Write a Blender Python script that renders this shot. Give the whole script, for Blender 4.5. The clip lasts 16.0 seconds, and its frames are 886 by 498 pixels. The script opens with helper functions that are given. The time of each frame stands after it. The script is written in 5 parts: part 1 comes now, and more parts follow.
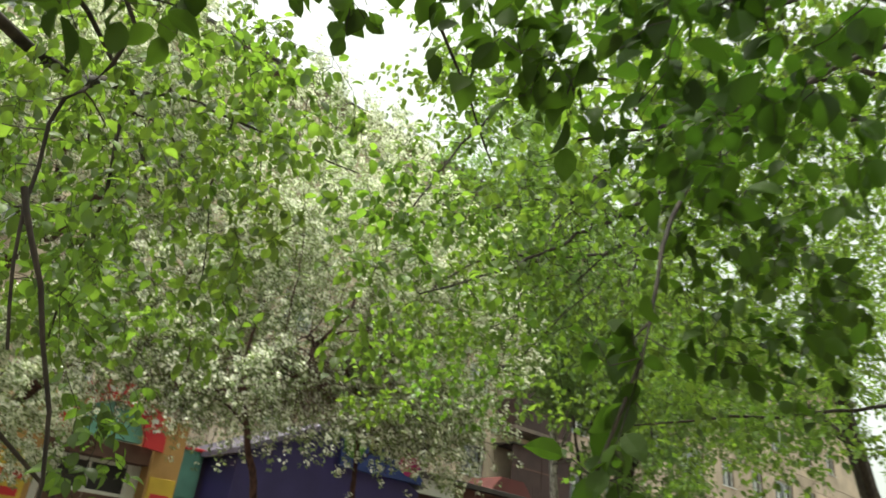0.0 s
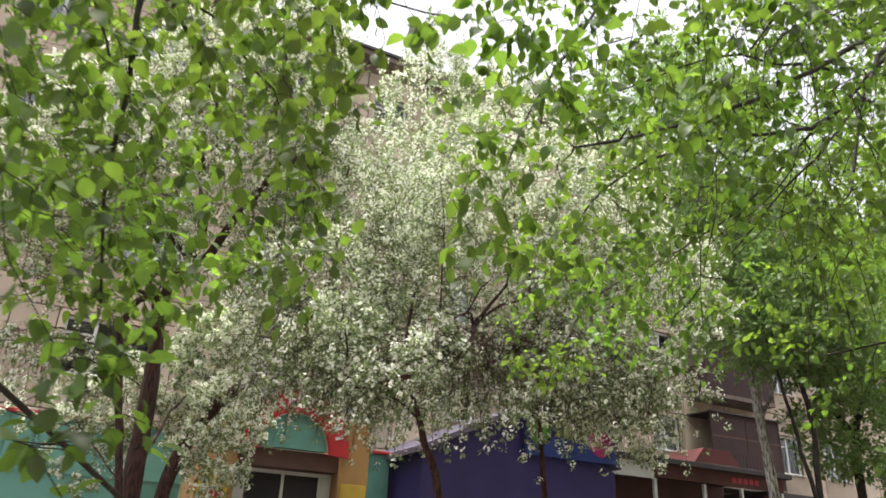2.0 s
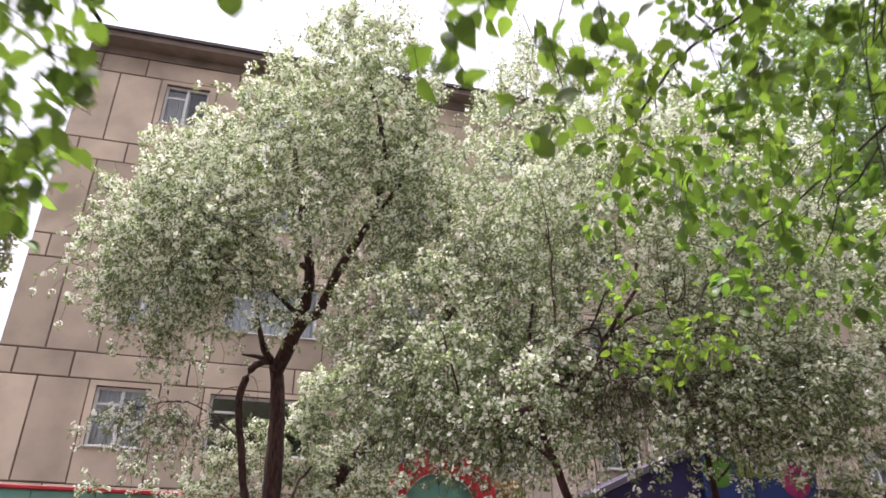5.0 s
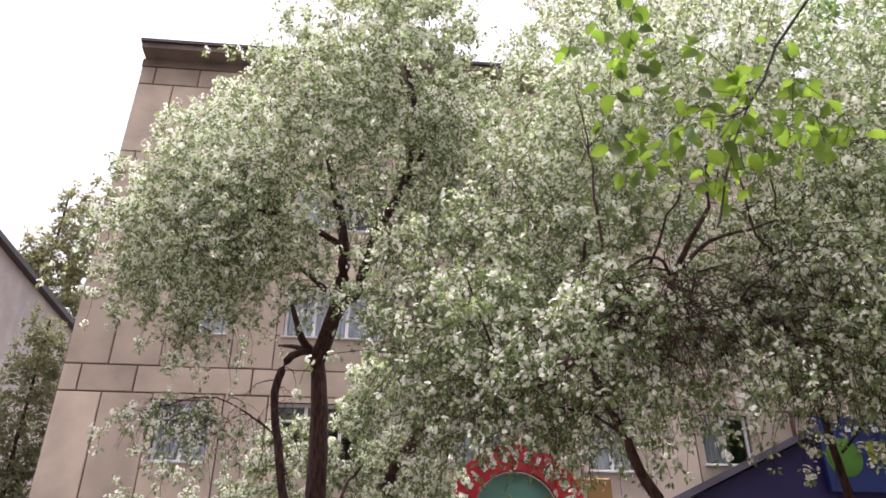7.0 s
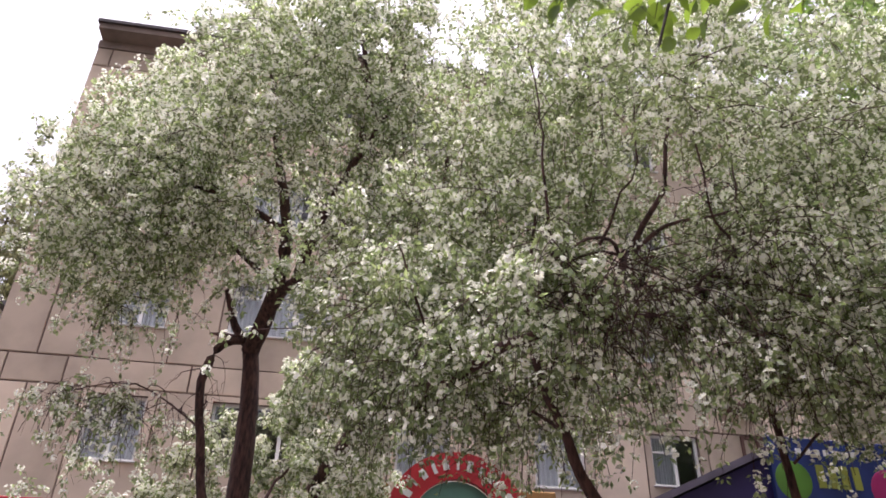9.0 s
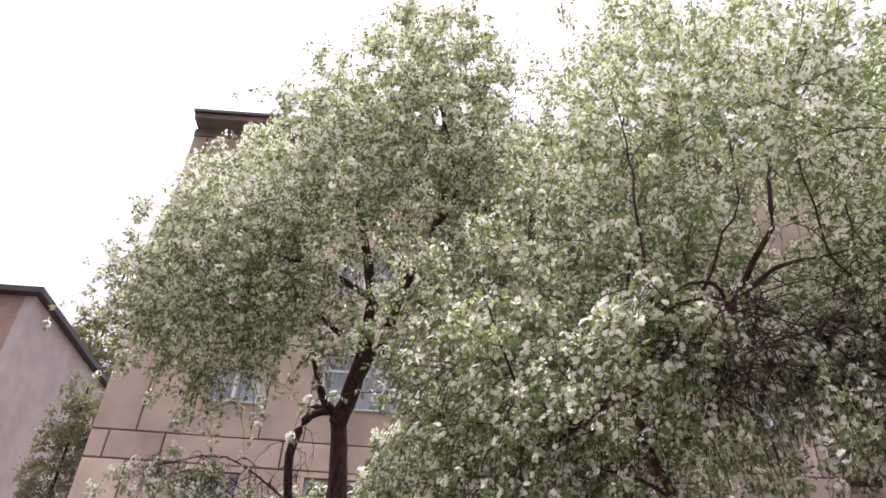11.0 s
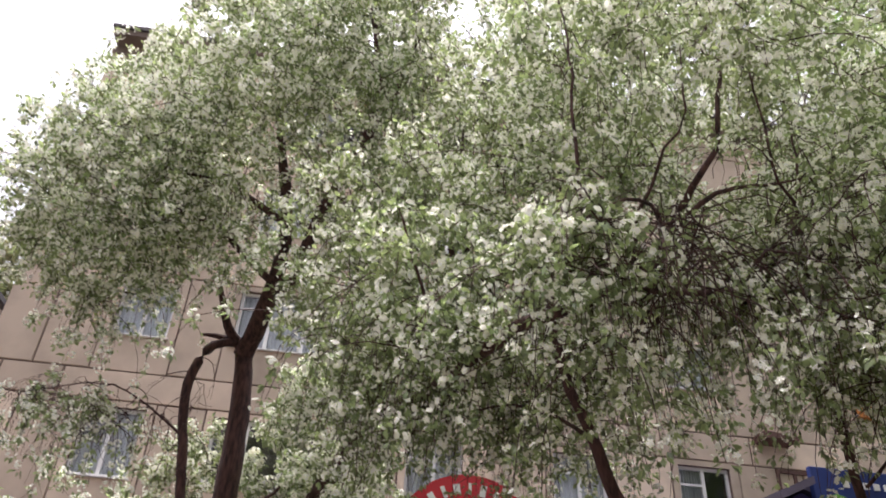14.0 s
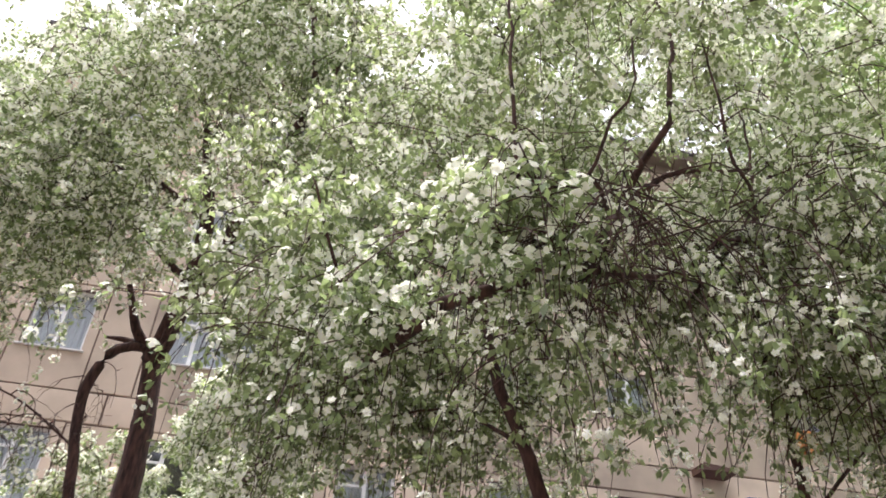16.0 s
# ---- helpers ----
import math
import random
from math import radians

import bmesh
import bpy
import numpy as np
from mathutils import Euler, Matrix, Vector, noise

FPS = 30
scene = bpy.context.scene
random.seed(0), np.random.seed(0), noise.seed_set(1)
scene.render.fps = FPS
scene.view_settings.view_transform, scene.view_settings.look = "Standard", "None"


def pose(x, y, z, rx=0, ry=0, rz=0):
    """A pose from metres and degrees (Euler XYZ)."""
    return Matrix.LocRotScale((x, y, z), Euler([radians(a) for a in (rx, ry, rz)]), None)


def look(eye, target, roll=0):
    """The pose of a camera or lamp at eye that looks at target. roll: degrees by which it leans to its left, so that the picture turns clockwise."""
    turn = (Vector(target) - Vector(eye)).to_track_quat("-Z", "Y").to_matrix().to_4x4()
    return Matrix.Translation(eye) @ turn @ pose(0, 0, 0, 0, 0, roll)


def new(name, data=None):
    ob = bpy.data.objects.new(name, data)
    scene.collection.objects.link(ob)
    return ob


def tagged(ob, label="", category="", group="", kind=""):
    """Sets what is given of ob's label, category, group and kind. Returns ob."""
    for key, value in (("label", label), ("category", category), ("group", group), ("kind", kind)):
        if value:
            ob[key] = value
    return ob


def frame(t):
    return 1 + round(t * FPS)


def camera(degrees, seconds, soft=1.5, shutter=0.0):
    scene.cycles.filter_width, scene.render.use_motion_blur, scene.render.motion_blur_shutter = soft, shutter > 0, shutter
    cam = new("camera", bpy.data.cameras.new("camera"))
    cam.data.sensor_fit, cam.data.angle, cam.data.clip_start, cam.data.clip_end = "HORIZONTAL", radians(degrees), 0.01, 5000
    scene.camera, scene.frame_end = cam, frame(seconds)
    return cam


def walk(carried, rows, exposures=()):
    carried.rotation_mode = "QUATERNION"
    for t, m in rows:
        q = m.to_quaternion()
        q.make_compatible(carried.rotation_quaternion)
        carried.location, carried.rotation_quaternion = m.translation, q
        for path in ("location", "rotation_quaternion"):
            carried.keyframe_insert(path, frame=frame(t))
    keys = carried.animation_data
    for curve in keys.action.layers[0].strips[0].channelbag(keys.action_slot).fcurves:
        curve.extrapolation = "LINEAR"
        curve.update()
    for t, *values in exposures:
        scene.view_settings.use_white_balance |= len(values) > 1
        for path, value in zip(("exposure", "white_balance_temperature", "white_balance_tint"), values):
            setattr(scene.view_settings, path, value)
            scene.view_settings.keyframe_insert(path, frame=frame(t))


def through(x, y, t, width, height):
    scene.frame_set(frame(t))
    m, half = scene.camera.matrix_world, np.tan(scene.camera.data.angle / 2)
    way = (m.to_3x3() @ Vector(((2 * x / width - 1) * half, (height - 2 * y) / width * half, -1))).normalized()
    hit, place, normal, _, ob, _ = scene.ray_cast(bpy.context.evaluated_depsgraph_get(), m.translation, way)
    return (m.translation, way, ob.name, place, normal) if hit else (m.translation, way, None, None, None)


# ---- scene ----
SKY = 0.15
cam = camera(62.0, 16.0, 1.6, 0.5)
PATH = [
    (0, (4.555, -19.731, 1.55), (5.712, -18.343, 2.407), 6.8),
    (0.5, (4.741, -19.561, 1.572), (5.79, -18.114, 2.47), 5.3),
    (1, (4.889, -19.381, 1.575), (5.874, -17.859, 2.421), 2.8),
    (1.5, (5.031, -19.154, 1.593), (5.883, -17.587, 2.497), 3.8),
    (2, (5.152, -18.982, 1.577), (5.977, -17.349, 2.385), 2.6),
    (2.5, (5.302, -18.792, 1.581), (6.065, -17.171, 2.47), 3.9),
    (3, (5.418, -18.646, 1.619), (6.059, -16.989, 2.538), 0.3),
    (3.5, (5.554, -18.501, 1.625), (6.038, -16.874, 2.682), 0.7),
    (3.7, (5.605, -18.449, 1.626), (6.106, -16.825, 2.679), 1.3),
    (4, (5.682, -18.388, 1.645), (6.226, -16.734, 2.63), -2.4),
    (4.4, (5.847, -18.301, 1.647), (6.324, -16.645, 2.662), -0.7),
    (4.5, (5.886, -18.264, 1.651), (6.36, -16.587, 2.633), -1.4),
    (4.7, (5.953, -18.195, 1.652), (6.411, -16.487, 2.585), -0.7),
    (6.8, (6.944, -16.684, 1.654), (7.135, -14.981, 2.684), 0.9),
    (7, (6.977, -16.648, 1.652), (7.154, -14.915, 2.635), -0.1),
    (7.5, (7.054, -16.523, 1.628), (7.279, -14.837, 2.68), 1.4),
    (7.6, (7.079, -16.497, 1.629), (7.288, -14.807, 2.677), 0.8),
    (8, (7.177, -16.442, 1.602), (7.441, -14.746, 2.628), 1.3),
    (8.2, (7.2, -16.39, 1.602), (7.476, -14.675, 2.592), 1.3),
    (10.3, (7.354, -15.721, 1.646), (7.49, -14.081, 2.783), 4.2),
    (10.5, (7.34, -15.771, 1.661), (7.419, -14.135, 2.809), 4.3),
    (11, (7.314, -15.794, 1.628), (7.331, -14.18, 2.81), 3.7),
    (11.5, (7.325, -15.723, 1.658), (7.395, -14.113, 2.843), 2.9),
    (12, (7.34, -15.68, 1.651), (7.387, -14.075, 2.844), 2.2),
    (12.5, (7.355, -15.546, 1.652), (7.412, -13.942, 2.845), -0.4),
    (13, (7.363, -15.436, 1.643), (7.428, -13.775, 2.755), 0.1),
    (13.5, (7.425, -15.336, 1.687), (7.539, -13.671, 2.789), 1.2),
    (14, (7.513, -15.158, 1.706), (7.715, -13.496, 2.801), 3.5),
    (14.5, (7.592, -15.024, 1.693), (7.822, -13.324, 2.721), 3.4),
    (15, (7.705, -14.858, 1.722), (7.965, -13.207, 2.821), 4.1),
    (15.5, (7.744, -14.724, 1.737), (8.041, -13.101, 2.867), 3.1),
    (16, (7.766, -14.579, 1.756), (8.094, -12.994, 2.929), 2.9),
]
walk(cam, [(t, look(eye, target, roll)) for t, eye, target, roll in PATH], [(0, 1.19, 7000, -6), (1, 1.21, 6600, 11), (1.5, 1.24, 6500, 14), (2, 1.24, 6450, 11), (3, 1.31, 6500, 9), (4, 1.08, 6400, 20), (7, 1.1, 6250, 24), (8, 0.98, 6250, 28), (10.5, 1.08, 6300, 28), (11.5, 0.95, 6200, 34), (12.5, 0.89, 6150, 36), (13.2, 0.89, 6200, 33), (14, 1.1, 6300, 21), (15, 1.38, 6250, 17), (16, 1.52, 6250, 18)])

# ---- world, sun, exposure ----
world = bpy.data.worlds.new("overcast_sky")
scene.world = world
world.use_nodes = True
wn, wl = world.node_tree.nodes, world.node_tree.links
sky = wn.new("ShaderNodeTexSky")
sky.sky_type, sky.sun_disc = "NISHITA", False
sky.sun_elevation, sky.sun_rotation = radians(80), radians(-45)
sky.air_density, sky.dust_density, sky.ozone_density = 1.0, 6.0, 1.0
veil = wn.new("ShaderNodeHueSaturation")
veil.inputs["Saturation"].default_value = 0.18
wl.new(sky.outputs[0], veil.inputs["Color"])
wl.new(veil.outputs[0], wn["Background"].inputs["Color"])
wn["Background"].inputs["Strength"].default_value = SKY

sun = new("sun", bpy.data.lights.new("sun", "SUN"))
sun.data.energy, sun.data.angle, sun.data.color = 2.3, radians(38), (1.0, 0.96, 0.9)
sun.matrix_world = look((-5, 5, 42), (0, 0, 0))


# ---- materials ----
def nodes_of(name):
    m = bpy.data.materials.new(name)
    m.use_nodes = True
    return m, m.node_tree.nodes, m.node_tree.links


def surface(name, colour, rough=0.8, metal=0.0, vary=0.25, scale=6.0, fine=90.0, bump=0.2, stains=0.3, stain_colour=None, pieces=False):
    """Paint, stucco, metal and the like: broad stains, fine grain and relief, at sizes in metres."""
    m, n, l = nodes_of(name)
    b = n["Principled BSDF"]
    b.inputs["Roughness"].default_value, b.inputs["Metallic"].default_value = rough, metal
    co = n.new("ShaderNodeTexCoord")
    geo = n.new("ShaderNodeNewGeometry")
    broad, grain = n.new("ShaderNodeTexNoise"), n.new("ShaderNodeTexNoise")
    broad.inputs["Scale"].default_value, broad.inputs["Detail"].default_value = scale * 0.25, 8
    grain.inputs["Scale"].default_value, grain.inputs["Detail"].default_value = fine, 4
    for t in (broad, grain):
        l.new(geo.outputs["Position"], t.inputs["Vector"])
    mix, mix2 = n.new("ShaderNodeMix"), n.new("ShaderNodeMix")
    for x in (mix, mix2):
        x.data_type = "RGBA"
    dark = stain_colour or tuple(c * (1 - stains) for c in colour)
    ramp = n.new("ShaderNodeValToRGB")
    ramp.color_ramp.elements[0].position, ramp.color_ramp.elements[1].position = 0.4, 0.7
    l.new(broad.outputs[0], ramp.inputs[0])
    l.new(ramp.outputs[0], mix.inputs["Factor"])
    mix.inputs["A"].default_value, mix.inputs["B"].default_value = (*colour, 1), (*dark, 1)
    hsv = n.new("ShaderNodeHueSaturation")
    math_ = n.new("ShaderNodeMath")
    math_.operation = "MULTIPLY_ADD"
    math_.inputs[1].default_value, math_.inputs[2].default_value = vary * 2, 1 - vary
    if pieces:
        info = n.new("ShaderNodeObjectInfo")
        l.new(info.outputs["Random"], math_.inputs[0])
    else:
        l.new(grain.outputs[0], math_.inputs[0])
    l.new(math_.outputs[0], hsv.inputs["Value"])
    l.new(mix.outputs["Result"], hsv.inputs["Color"])
    l.new(hsv.outputs[0], b.inputs["Base Color"])
    if bump:
        bp = n.new("ShaderNodeBump")
        bp.inputs["Strength"].default_value, bp.inputs["Distance"].default_value = bump, 0.01
        l.new(grain.outputs[0], bp.inputs["Height"])
        l.new(bp.outputs[0], b.inputs["Normal"])
    return m


def leaf_material(name, top, through, rough=0.45, vary=0.35, gloss=0.06):
    """A thin leaf or petal: part of the light passes through; each one differs a little in tone."""
    m, n, l = nodes_of(name)
    n.remove(n["Principled BSDF"])
    out = n["Material Output"]
    geo = n.new("ShaderNodeNewGeometry")
    value = n.new("ShaderNodeMath")
    value.operation = "MULTIPLY_ADD"
    value.inputs[1].default_value, value.inputs[2].default_value = vary * 2, 1 - vary
    l.new(geo.outputs["Random Per Island"], value.inputs[0])
    noise_ = n.new("ShaderNodeTexNoise")
    noise_.inputs["Scale"].default_value = 1.3
    l.new(geo.outputs["Position"], noise_.inputs["Vector"])
    hue = n.new("ShaderNodeMath")
    hue.operation = "MULTIPLY_ADD"
    hue.inputs[1].default_value, hue.inputs[2].default_value = 0.06, 0.47
    l.new(noise_.outputs[0], hue.inputs[0])
    shaders = []
    for kind, colour in (("ShaderNodeBsdfDiffuse", top), ("ShaderNodeBsdfTranslucent", through)):
        h = n.new("ShaderNodeHueSaturation")
        h.inputs["Color"].default_value = (*colour, 1)
        l.new(value.outputs[0], h.inputs["Value"])
        l.new(hue.outputs[0], h.inputs["Hue"])
        s = n.new(kind)
        l.new(h.outputs[0], s.inputs["Color"])
        shaders.append(s)
    a = n.new("ShaderNodeAddShader")
    l.new(shaders[0].outputs[0], a.inputs[0])
    l.new(shaders[1].outputs[0], a.inputs[1])
    g = n.new("ShaderNodeBsdfGlossy")
    g.inputs["Roughness"].default_value = rough
    mx = n.new("ShaderNodeMixShader")
    mx.inputs[0].default_value = gloss
    l.new(a.outputs[0], mx.inputs[1])
    l.new(g.outputs[0], mx.inputs[2])
    l.new(mx.outputs[0], out.inputs["Surface"])
    return m


def bark_material(name, colour, dark):
    m, n, l = nodes_of(name)
    b = n["Principled BSDF"]
    b.inputs["Roughness"].default_value = 0.9
    geo = n.new("ShaderNodeNewGeometry")
    mp = n.new("ShaderNodeMapping")
    mp.inputs["Scale"].default_value = (1, 1, 0.25)
    l.new(geo.outputs["Position"], mp.inputs["Vector"])
    t = n.new("ShaderNodeTexNoise")
    t.inputs["Scale"].default_value, t.inputs["Detail"].default_value = 28, 8
    l.new(mp.outputs[0], t.inputs["Vector"])
    r = n.new("ShaderNodeValToRGB")
    r.color_ramp.elements[0].color, r.color_ramp.elements[1].color = (*dark, 1), (*colour, 1)
    r.color_ramp.elements[0].position, r.color_ramp.elements[1].position = 0.35, 0.65
    l.new(t.outputs[0], r.inputs[0])
    l.new(r.outputs[0], b.inputs["Base Color"])
    bp = n.new("ShaderNodeBump")
    bp.inputs["Strength"].default_value, bp.inputs["Distance"].default_value = 0.6, 0.02
    l.new(t.outputs[0], bp.inputs["Height"])
    l.new(bp.outputs[0], b.inputs["Normal"])
    return m


def glass_material():
    m, n, l = nodes_of("window_glass")
    b = n["Principled BSDF"]
    b.inputs["Base Color"].default_value = (0.92, 0.96, 0.97, 1)
    b.inputs["Roughness"].default_value, b.inputs["IOR"].default_value = 0.02, 1.5
    b.inputs["Transmission Weight"].default_value = 1.0
    return m


BEIGE = surface("beige_block", (0.60, 0.492, 0.385), 0.92, vary=0.2, scale=3, stains=0.36, pieces=True)
MORTAR = surface("mortar", (0.17, 0.12, 0.10), 0.95)
GABLE = surface("gable_render", (0.46, 0.37, 0.29), 0.92, stains=0.25)
PALE = surface("pale_render", (0.55, 0.50, 0.47), 0.9, stains=0.2)
NEIGHBOUR = surface("neighbour_brick", (0.42, 0.30, 0.23), 0.92, stains=0.25)
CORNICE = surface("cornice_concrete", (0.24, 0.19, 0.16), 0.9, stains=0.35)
ROOF_EDGE = surface("roof_metal", (0.06, 0.05, 0.05), 0.6, stains=0.2)
WHITE = surface("white_frame", (0.78, 0.78, 0.76), 0.5, vary=0.05, stains=0.12, bump=0.05)
CURTAIN = surface("curtain_cloth", (0.55, 0.56, 0.58), 0.9, vary=0.1, stains=0.1)
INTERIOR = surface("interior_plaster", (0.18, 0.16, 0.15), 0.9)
GLASS = glass_material()
MINT = surface("mint_cladding", (0.16, 0.38, 0.32), 0.55, vary=0.08, stains=0.25)
RED = surface("red_paint", (0.52, 0.02, 0.03), 0.5, vary=0.08, stains=0.2)
MUSTARD = surface("mustard_stucco", (0.42, 0.24, 0.09), 0.9, vary=0.15, stains=0.3)
YELLOW = surface("yellow_sign", (0.62, 0.42, 0.05), 0.6, vary=0.1)
BLUE = surface("blue_paint", (0.035, 0.024, 0.13), 0.55, vary=0.1, stains=0.25)
SIGN_BLUE = surface("sign_blue", (0.018, 0.04, 0.19), 0.5, vary=0.05)
GREEN_SIGN = surface("sign_green", (0.09, 0.24, 0.03), 0.5, vary=0.05)
YELLOW_GREEN = surface("sign_lettering", (0.30, 0.33, 0.06), 0.5, vary=0.05)
MAGENTA = surface("sign_magenta", (0.42, 0.02, 0.16), 0.5, vary=0.05)
SLATE = surface("violet_roof_sheet", (0.16, 0.14, 0.20), 0.5, 0.3, vary=0.1, stains=0.3)
BROWN = surface("brown_cladding", (0.13, 0.065, 0.05), 0.7, stains=0.3)
BRICK = surface("red_brown_render", (0.12, 0.048, 0.04), 0.9, stains=0.3)
DULL_RED = surface("dull_red_sheet", (0.14, 0.026, 0.026), 0.6, vary=0.1, stains=0.4)
ORANGE = surface("orange_panel", (0.55, 0.22, 0.05), 0.7)
# maroon, with the shade under the trees put into the tone
MAROON = surface("maroon_boards", (0.06, 0.03, 0.028), 0.7, stains=0.35)
# near-black that stands for an unlit inside
DARK = surface("unlit_inside", (0.03, 0.028, 0.03), 0.7)
EARTH = surface("trodden_earth", (0.10, 0.085, 0.065), 0.95, vary=0.3, scale=1.5, fine=40, stains=0.45)
ASPHALT = surface("asphalt", (0.055, 0.055, 0.057), 0.9, vary=0.3, fine=160, stains=0.3)
BARK = bark_material("apple_bark", (0.10, 0.046, 0.04), (0.026, 0.012, 0.011))
BARK_NEAR = bark_material("dark_bark", (0.055, 0.042, 0.032), (0.016, 0.012, 0.010))
BIRCH = bark_material("birch_bark", (0.55, 0.52, 0.48), (0.06, 0.05, 0.05))
LEAF_PALE = leaf_material("blossom_tree_leaf", (0.111, 0.142, 0.066), (0.174, 0.213, 0.088), vary=0.5)
PETAL = leaf_material("white_petal", (0.665, 0.665, 0.60), (0.375, 0.378, 0.332), rough=0.6, vary=0.14, gloss=0.02)
LEAF_NEAR = leaf_material("broad_green_leaf", (0.045, 0.075, 0.015), (0.118, 0.188, 0.02), rough=0.45, vary=0.55, gloss=0.05)
LEAF_MID = leaf_material("mid_green_leaf", (0.048, 0.08, 0.017), (0.112, 0.184, 0.019), rough=0.45, vary=0.5, gloss=0.04)
# a darker copy of the broad leaf: canopy shade is put into its colour
LEAF_SHADED = leaf_material("shaded_broad_leaf", (0.026, 0.046, 0.010), (0.030, 0.062, 0.005), rough=0.5, vary=0.5, gloss=0.015)
LEAF_BIRCH = leaf_material("birch_leaf", (0.075, 0.115, 0.035), (0.13, 0.205, 0.05))
LEAF_SHRUB = leaf_material("dull_green_leaf", (0.10, 0.105, 0.055), (0.12, 0.125, 0.06))
# lightened: the haze over the far poplar is put into its leaf colour
LEAF_POPLAR = leaf_material("hazy_poplar_leaf", (0.17, 0.165, 0.09), (0.17, 0.175, 0.08))


# ---- building blocks of meshes ----
def mesh_of(name, verts, faces, material):
    me = bpy.data.meshes.new(name)
    me.from_pydata([tuple(v) for v in verts], [], faces)
    me.materials.append(material)
    return me


def fast_mesh(name, verts, corners, sides, material, smooth=False):
    """A mesh from arrays, all faces with the same number of corners."""
    me = bpy.data.meshes.new(name)
    count = len(corners) // sides
    me.vertices.add(len(verts))
    me.vertices.foreach_set("co", np.ascontiguousarray(verts, dtype=np.float32).ravel())
    me.loops.add(len(corners))
    me.loops.foreach_set("vertex_index", np.ascontiguousarray(corners, dtype=np.int32))
    me.polygons.add(count)
    me.polygons.foreach_set("loop_start", np.arange(0, count * sides, sides, dtype=np.int32))
    me.polygons.foreach_set("loop_total", np.full(count, sides, dtype=np.int32))
    if smooth:
        me.polygons.foreach_set("use_smooth", np.ones(count, dtype=bool))
    me.materials.append(material)
    me.update(calc_edges=True)
    me.validate()
    return me


def thing(name, label, category, group="", kind="", at=(0, 0, 0)):
    ob = new(name)
    ob.location = at
    return tagged(ob, label, category, group, kind)


def part(name, bm, material, parent, label=""):
    """One mesh object under a thing or under a part; bm is a bmesh or a mesh."""
    if isinstance(bm, bmesh.types.BMesh):
        me = bpy.data.meshes.new(name)
        bm.to_mesh(me)
        bm.free()
        me.materials.append(material)
    else:
        me = bm
    ob = new(name, me)
    ob.parent = parent
    if parent is not None:
        chain, at = parent, Vector()
        while chain is not None:
            at += chain.location
            chain = chain.parent
        ob.location = -at
    return tagged(ob, label)


def solid(*boxes, bevel=0.0):
    """A bmesh of boxes (x0, x1, y0, y1, z0, z1)."""
    bm = bmesh.new()
    for x0, x1, y0, y1, z0, z1 in boxes:
        m = Matrix.Translation(((x0 + x1) / 2, (y0 + y1) / 2, (z0 + z1) / 2)) @ Matrix.Diagonal((x1 - x0, y1 - y0, z1 - z0, 1))
        bmesh.ops.create_cube(bm, size=1, matrix=m)
    if bevel:
        bmesh.ops.bevel(bm, geom=bm.edges[:], offset=bevel, segments=1, affect="EDGES", profile=0.5)
    return bm


def prism(outline, y0, y1):
    """A bmesh: an outline in x and z, drawn out from y0 to y1."""
    bm = bmesh.new()
    front = [bm.verts.new((x, y0, z)) for x, z in outline]
    back = [bm.verts.new((x, y1, z)) for x, z in outline]
    bm.faces.new(front)
    bm.faces.new(back[::-1])
    for i in range(len(front)):
        j = (i + 1) % len(front)
        bm.faces.new((front[j], front[i], back[i], back[j]))
    bmesh.ops.recalc_face_normals(bm, faces=bm.faces[:])
    return bm


def plate(xs, zs, is_hole, y0, y1):
    """One welded mesh: a plate over a grid of x and z lines, with real holes."""
    bm = bmesh.new()
    nx, nz = len(xs) - 1, len(zs) - 1
    v = {}

    def vert(i, j, k):
        if (i, j, k) not in v:
            v[i, j, k] = bm.verts.new((xs[i], (y0, y1)[k], zs[j]))
        return v[i, j, k]

    def full(i, j):
        return 0 <= i < nx and 0 <= j < nz and not is_hole(i, j)

    for i in range(nx):
        for j in range(nz):
            if not full(i, j):
                continue
            bm.faces.new((vert(i, j, 0), vert(i + 1, j, 0), vert(i + 1, j + 1, 0), vert(i, j + 1, 0)))
            bm.faces.new((vert(i, j, 1), vert(i, j + 1, 1), vert(i + 1, j + 1, 1), vert(i + 1, j, 1)))
            for a, b, p, q in (((i, j), (i, j + 1), i - 1, j), ((i + 1, j + 1), (i + 1, j), i + 1, j), ((i + 1, j), (i, j), i, j - 1), ((i, j + 1), (i + 1, j + 1), i, j + 1)):
                if not full(p, q):
                    bm.faces.new((vert(*a, 0), vert(*b, 0), vert(*b, 1), vert(*a, 1)))
    bmesh.ops.recalc_face_normals(bm, faces=bm.faces[:])
    return bm


# ---- ground ----
ground = tagged(new("ground", mesh_of("ground", [(-900, -900, 0), (900, -900, 0), (900, 900, 0), (-900, 900, 0)], [(0, 1, 2, 3)], EARTH)), "bare trodden earth under the trees", "ground", kind="structure")
pavement = tagged(part("pavement", solid((-20, 60, -7.4, -4.7, 0.0, 0.08), bevel=0.01), ASPHALT, None), "grey asphalt pavement in front of the shops", "pavement", kind="structure")

# ---- apartment building: five storeys of large blocks ----
LENGTH, DEPTH = 60.0, 12.0
HEADS = [4.01, 7.011, 10.011, 13.011, 16.011]
BAND = 0.642
TOP = HEADS[-1] + BAND
